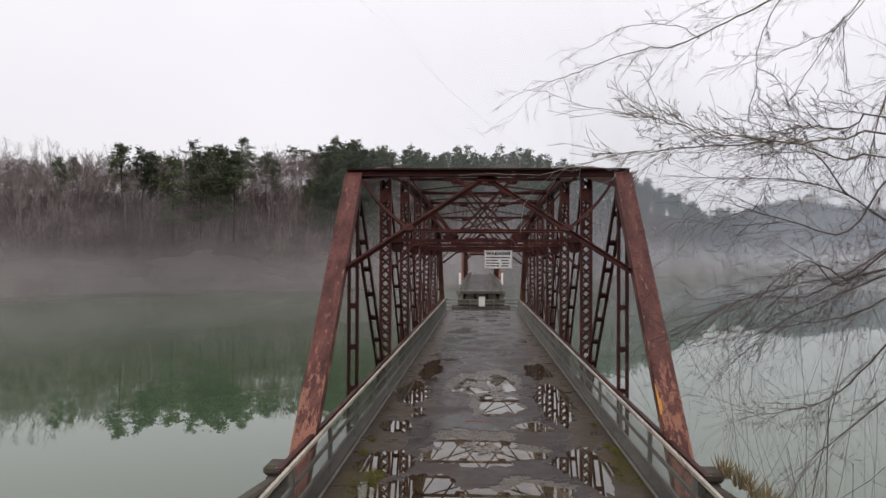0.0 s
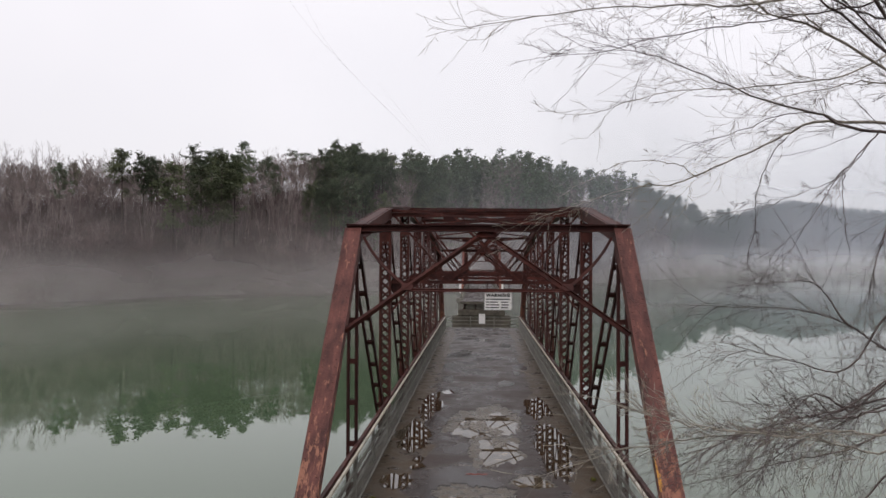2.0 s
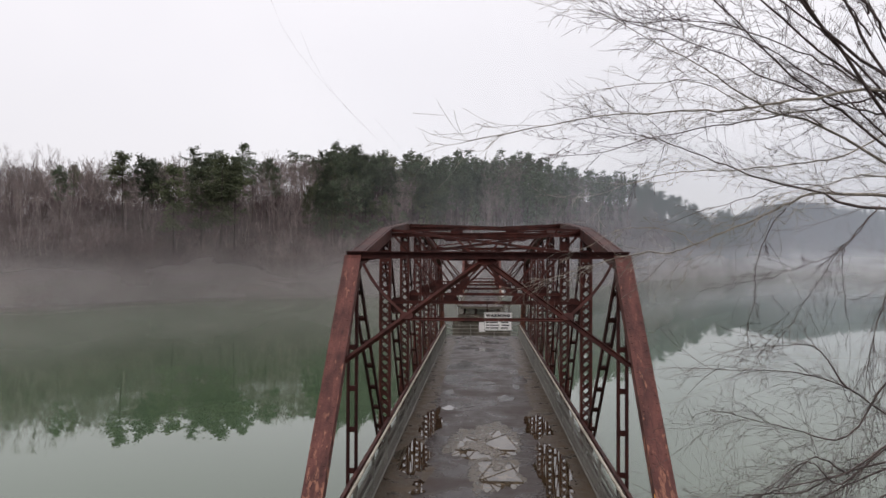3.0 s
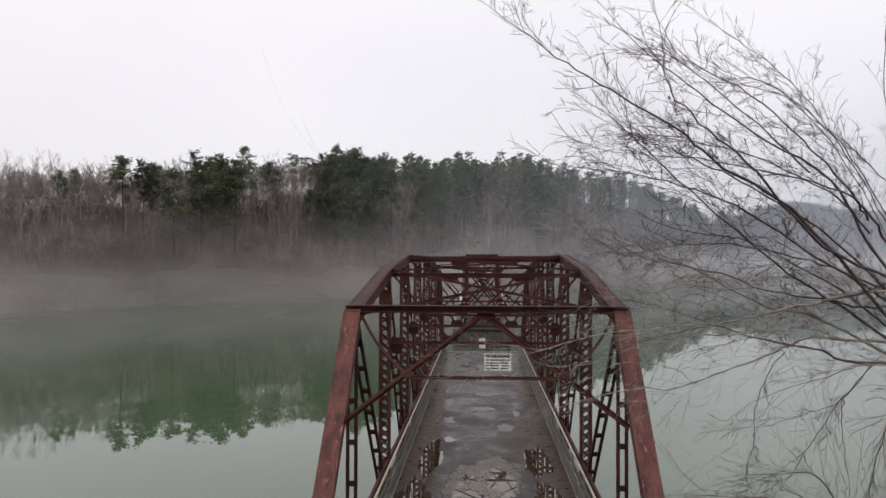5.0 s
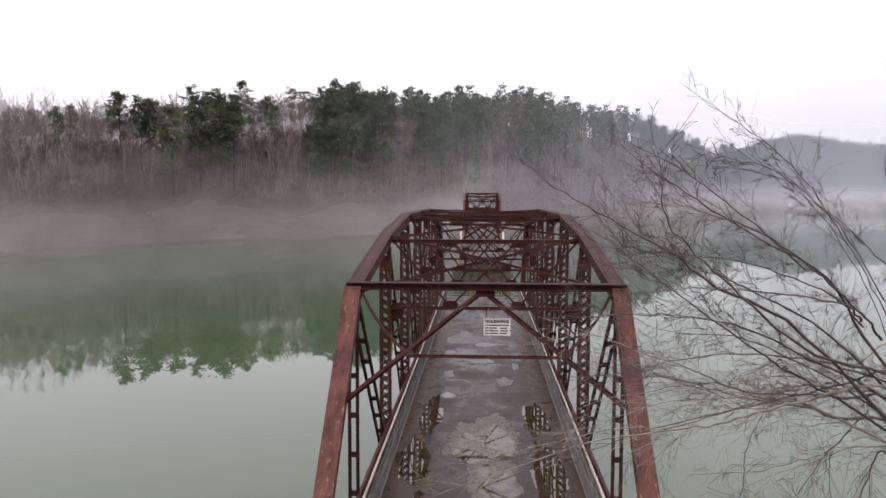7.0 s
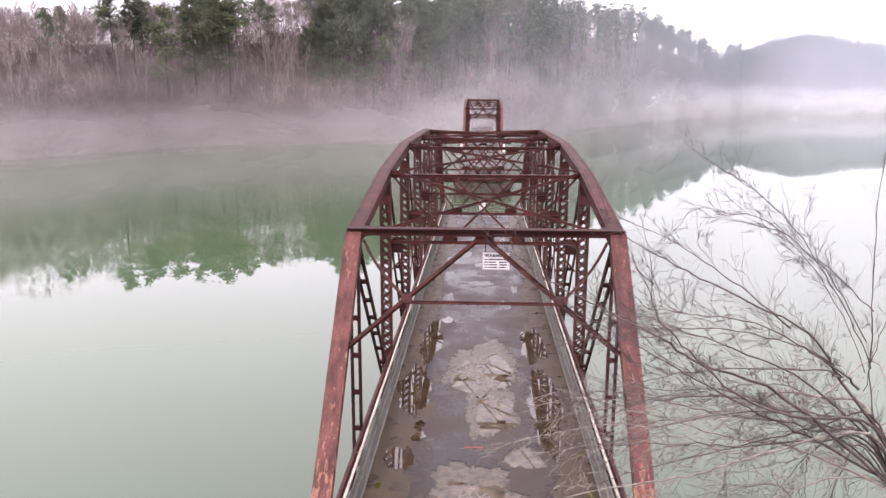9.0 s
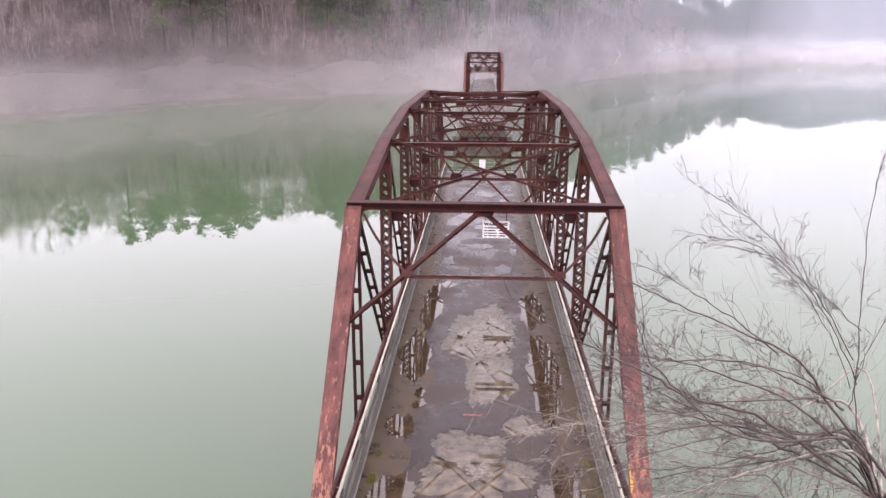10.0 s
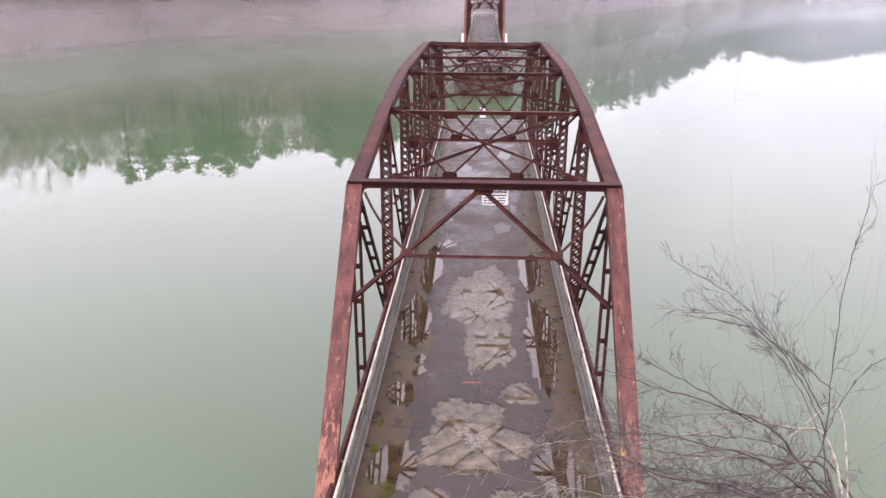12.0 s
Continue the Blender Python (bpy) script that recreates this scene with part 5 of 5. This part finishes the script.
def bare_arrays(seed, height, levels, spread):
    rng = random.Random(seed)
    segs = []

    def fork(p, d, length, r, depth):
        q = p
        bends = 3 if depth >= levels - 1 else (2 if depth > 1 else 1)
        nodes = [p]
        for _ in range(bends):
            d = (d + Vector([rng.uniform(-1, 1) for _ in range(3)]) * 0.16 + Vector((0, 0, 0.12))).normalized()
            n = q + d * (length / bends)
            segs.append((q, n, r, r * 0.8))
            q, r = n, r * 0.8
            nodes.append(q)
        if depth <= 0:
            return
        for k in range(4 if depth in (levels, 1) else 3):
            s = (d + Vector((rng.uniform(-1, 1), rng.uniform(-1, 1), rng.uniform(-0.35, 0.75))) * spread).normalized()
            root = nodes[-1] if k < 2 else nodes[-2].lerp(nodes[-1], rng.random())
            fork(root, s, length * rng.uniform(0.48, 0.74), max(0.022, r * 0.60), depth - 1)
    fork(Vector((0, 0, 0)), Vector((rng.uniform(-0.05, 0.05), rng.uniform(-0.05, 0.05), 1)), height * 0.46, 0.15, levels)
    return sticks(segs)


PINES, BARES, PINE_DATA, BARE_DATA = [], [], [], []
for k in range(5):
    h = (21, 18, 23, 16, 19)[k]
    (tv, tf), (cv, cf) = pine_arrays(100 + k, h, 900, 0.36, (0.50, 0.36, 0.56, 0.28, 0.44)[k])
    PINES.append((mesh_from("trunk", tv, tf, FAR_TRUNK), mesh_from("crown", cv, cf, NEEDLES if k % 2 else NEEDLES_DARK)))
    (tv, tf), (cv, cf) = pine_arrays(140 + k, h, 150, 0.80, (0.3, 0.2, 0.4, 0.15, 0.3)[k])
    PINE_DATA.append((np.array(tv), tf, np.array(cv), cf))
    bv, bf = bare_arrays(200 + k, (17, 20, 15, 18, 16)[k], 5, 0.62)
    BARES.append(mesh_from("crown", bv, bf, FAR_BARK))
    bv, bf = bare_arrays(240 + k, (17, 19, 15, 18, 16)[k], 4 if k < 2 else 3, 0.62)
    BARE_DATA.append((np.array(bv), bf))


# bearings and shares of the slope where pines grow close together
PINE_STANDS = ((-21.8, -18.0, 0.22, 0.62), (-24.3, -23.0, 0.2, 0.5), (-12.6, -8.0, 0.08, 0.55), (-5.2, 0.4, 0.12, 0.75), (3.0, 6.5, 0.15, 0.4))


def woods():
    rng = random.Random(12)
    spots = []
    for a0, a1, n in ((-37, -14, 900), (-14, 0, 600), (0, 9, 420), (9, 18, 330)):
        for _ in range(n):
            a = rng.uniform(a0, a1)
            s, r = table(SHORE_A, SHORE_D, a), table(RIDGE_A, RIDGE_D, a)
            f = rng.random() ** 0.85
            d = s + 3 + (r + (70 if a < -16 else 26) - s) * f
            x, y = d * math.sin(radians(a)), d * math.cos(radians(a))
            if abs(x) < 6 and y < 200:
                continue
            share = table((-37, -27, -25, -15, -13, -2, 3, 9, 12, 18), (0.02, 0.04, 0.12, 0.14, 0.55, 0.75, 0.45, 0.45, 0.75, 0.8), a)
            share *= 0.30 + 0.9 * smooth_step(0.1, 0.65, f)
            clump = noise.noise(Vector((x * 0.03, y * 0.03, 9)))
            stand = any(p <= a <= q and u <= f <= v for p, q, u, v in PINE_STANDS)
            kind = "pine" if (stand and rng.random() < 0.8) or (rng.random() < share * (1 + 1.2 * clump) and not (a < -12 and f > 0.3)) else "bare"
            spots.append((d, a, x, y, kind, f))
    spots.sort(key=lambda v: (v[4], v[0] * (1.0 if v[5] > 0.15 else 1.3)))
    made = {"pine": 0, "bare": 0}
    rest = {"pine": [], "bare": []}
    proto = []
    for d, a, x, y, kind, f in spots:
        z = ground_height(x, y) - 0.15
        s = rng.uniform(0.70, 1.08) * (0.72 if f < 0.12 else 1.0) * (0.76 if a < -25 and f > 0.5 else 0.88 if a < -16 and f > 0.5 else 0.74 if a < -16 else 0.78 if a < -6 and f > 0.5 else 0.85 if a < -2 else 1.0)
        m = Matrix.Translation((x, y, z)) @ Matrix.Rotation(rng.uniform(0, 6.28), 4, "Z") @ Matrix.Diagonal((s * rng.uniform(0.9, 1.2), s * rng.uniform(0.9, 1.2), s, 1))
        v = rng.randrange(5)
        if made[kind] < 190 and f > 0.05 and (kind == "pine" or rng.random() < (0.8 if a < -9 and f > 0.45 else 0.12)):
            made[kind] += 1
            if kind == "pine":
                ob = thing("pine_tree", "tall dark green pine with bare trunk on the far hill", "tree", "trees on the far bank")
                part_mesh("trunk", PINES[v][0], ob)
                part_mesh("crown", PINES[v][1], ob)
            else:
                ob = thing("bare_tree", "leafless grey-brown winter tree on the far hill", "tree", "trees on the far bank")
                part_mesh("crown", BARES[v], ob)
            ob.matrix_basis = m
        else:
            rest[kind].append((m, v))
    for kind, data, mats, names in (("pine", PINE_DATA, (FAR_TRUNK, NEEDLES_DARK), ("pine_trunks", "pine_wood")),
                                    ("bare", BARE_DATA, (FAR_BARK,), ("bare_wood",))):
        for which, (mat_, nm) in enumerate(zip(mats, names)):
            vs, fs, base = [], [], 0
            for m, v in rest[kind]:
                arr, faces = data[v][2 * which], data[v][2 * which + 1]
                rot = np.array(m.to_3x3())
                vs.append(arr @ rot.T + np.array(m.translation))
                fs += [tuple(i + base for i in q) for q in faces]
                base += len(arr)
            if vs:
                ob = new(nm, mesh_from(nm, np.concatenate(vs).tolist(), fs, mat_))
                tagged(ob, "dense winter woodland of pines and bare trees covering the far hills", "woodland", kind="stuff")


woods()

# the tall pines that stand out against the sky: bearing, distance, height of the top
for k, (a, d, top) in enumerate(((-26.0, 192, 30.2), (-24.7, 194, 29.7), (-22.6, 188, 27.0), (-20.7, 194, 27.4), (-19.4, 198, 31.3),
                                 (-18.4, 202, 30.3), (-17.8, 252, 43.0), (-16.1, 230, 35.2), (-14.2, 288, 47.0), (-13.2, 284, 45.4),
                                 (-12.0, 286, 47.2), (-10.8, 290, 45.0), (-10.1, 294, 48.1), (-8.7, 294, 47.1), (-6.6, 322, 50.4), (-5.1, 352, 52.8))):
    x, y = d * math.sin(radians(a)), d * math.cos(radians(a))
    z = ground_height(x, y) - 0.15
    v = (1, 4, 3, 3, 3, 1, 0, 4, 2, 0, 2, 4, 2, 0, 1, 4)[k]
    f = 0.91 * (top + (1.6 if a < -15 else 0.6) - z) / (21, 18, 23, 16, 19)[v]
    ob = thing("pine_tree", "tall dark green pine standing above the bare woods", "tree", "trees on the far bank")
    part_mesh("trunk", PINES[v][0], ob)
    part_mesh("crown", PINES[v][1], ob)
    ob.matrix_basis = Matrix.Translation((x, y, z)) @ Matrix.Rotation(a, 4, "Z") @ Matrix.Diagonal((f * 1.25, f * 1.25, f, 1))


def far_hill_woods():
    rng = random.Random(77)
    tv, tf, cv, cf = PINE_DATA[1]
    bv, bf = BARE_DATA[2]
    rows = {"far_pine_wood": ([], [], NEEDLES_DARK, cv[:640], [q for q in cf if max(q) < 640]),
            "far_bare_wood": ([], [], FAR_BARK, bv, bf)}
    for _ in range(2600):
        a = rng.uniform(16.5, 36)
        s, r = table(SHORE_A, SHORE_D, a), table(RIDGE_A, RIDGE_D, a)
        d = s + 4 + (r + 12 - s) * rng.random() ** 0.7
        x, y = d * math.sin(radians(a)), d * math.cos(radians(a))
        vs, fs, _m, arr, faces = rows["far_pine_wood" if rng.random() < 0.82 else "far_bare_wood"]
        base = sum(len(v) for v in vs)
        sc = rng.uniform(0.75, 1.15)
        c, sn = math.cos(d), math.sin(d)
        rot = np.array(((c, -sn, 0), (sn, c, 0), (0, 0, 1))) * sc
        vs.append(arr @ rot.T + np.array((x, y, ground_height(x, y) - (8.5 if arr is not bv else 3.0))))
        fs += [tuple(i + base for i in q) for q in faces]
    for nm, (vs, fs, mat_, _a, _f) in rows.items():
        tagged(new(nm, mesh_from(nm, np.concatenate(vs).tolist(), fs, mat_)), "hazy woodland on the distant hill", "woodland", kind="stuff")


far_hill_woods()


def shore_brush():
    rng = random.Random(31)
    segs = []
    for n in range(3400):
        a = rng.uniform(-38, 18)
        shore, ridge = table(SHORE_A, SHORE_D, a), table(RIDGE_A, RIDGE_D, a)
        d = shore + rng.uniform(-1, 14) if n % 3 == 0 else shore + (ridge - shore) * rng.random() ** 1.3
        x, y = d * math.sin(radians(a)), d * math.cos(radians(a))
        if abs(x) < 4:
            continue
        base = Vector((x, y, ground_height(x, y) - 0.2))
        h = rng.uniform(2.5, 7.5)
        if n % 8 == 0:
            d = ridge + rng.uniform(-12, 26)
            x, y = d * math.sin(radians(a)), d * math.cos(radians(a))
            base = Vector((x, y, ground_height(x, y) - 0.2))
            h = rng.uniform(5, 9) if a < -3 else 0.7 * h
        for _ in range(6):
            p = base + Vector((rng.gauss(0, 0.8), rng.gauss(0, 0.8), 0))
            q = p + Vector((rng.gauss(0, 0.42), rng.gauss(0, 0.42), 1)) * h * rng.uniform(0.3, 0.8)
            segs.append((p, q, 0.05, 0.03))
            for _ in range(3):
                o = p.lerp(q, rng.uniform(0.3, 1.0))
                segs.append((o, o + Vector((rng.gauss(0, 0.8), rng.gauss(0, 0.8), rng.uniform(0.0, 0.9))) * h * 0.33, 0.035, 0.02))
    tagged(new("shore_brush", mesh_from("shore_brush", *sticks(segs), BRUSH)), "tangled brown leafless brush on the far slopes", "brush", kind="stuff")


shore_brush()
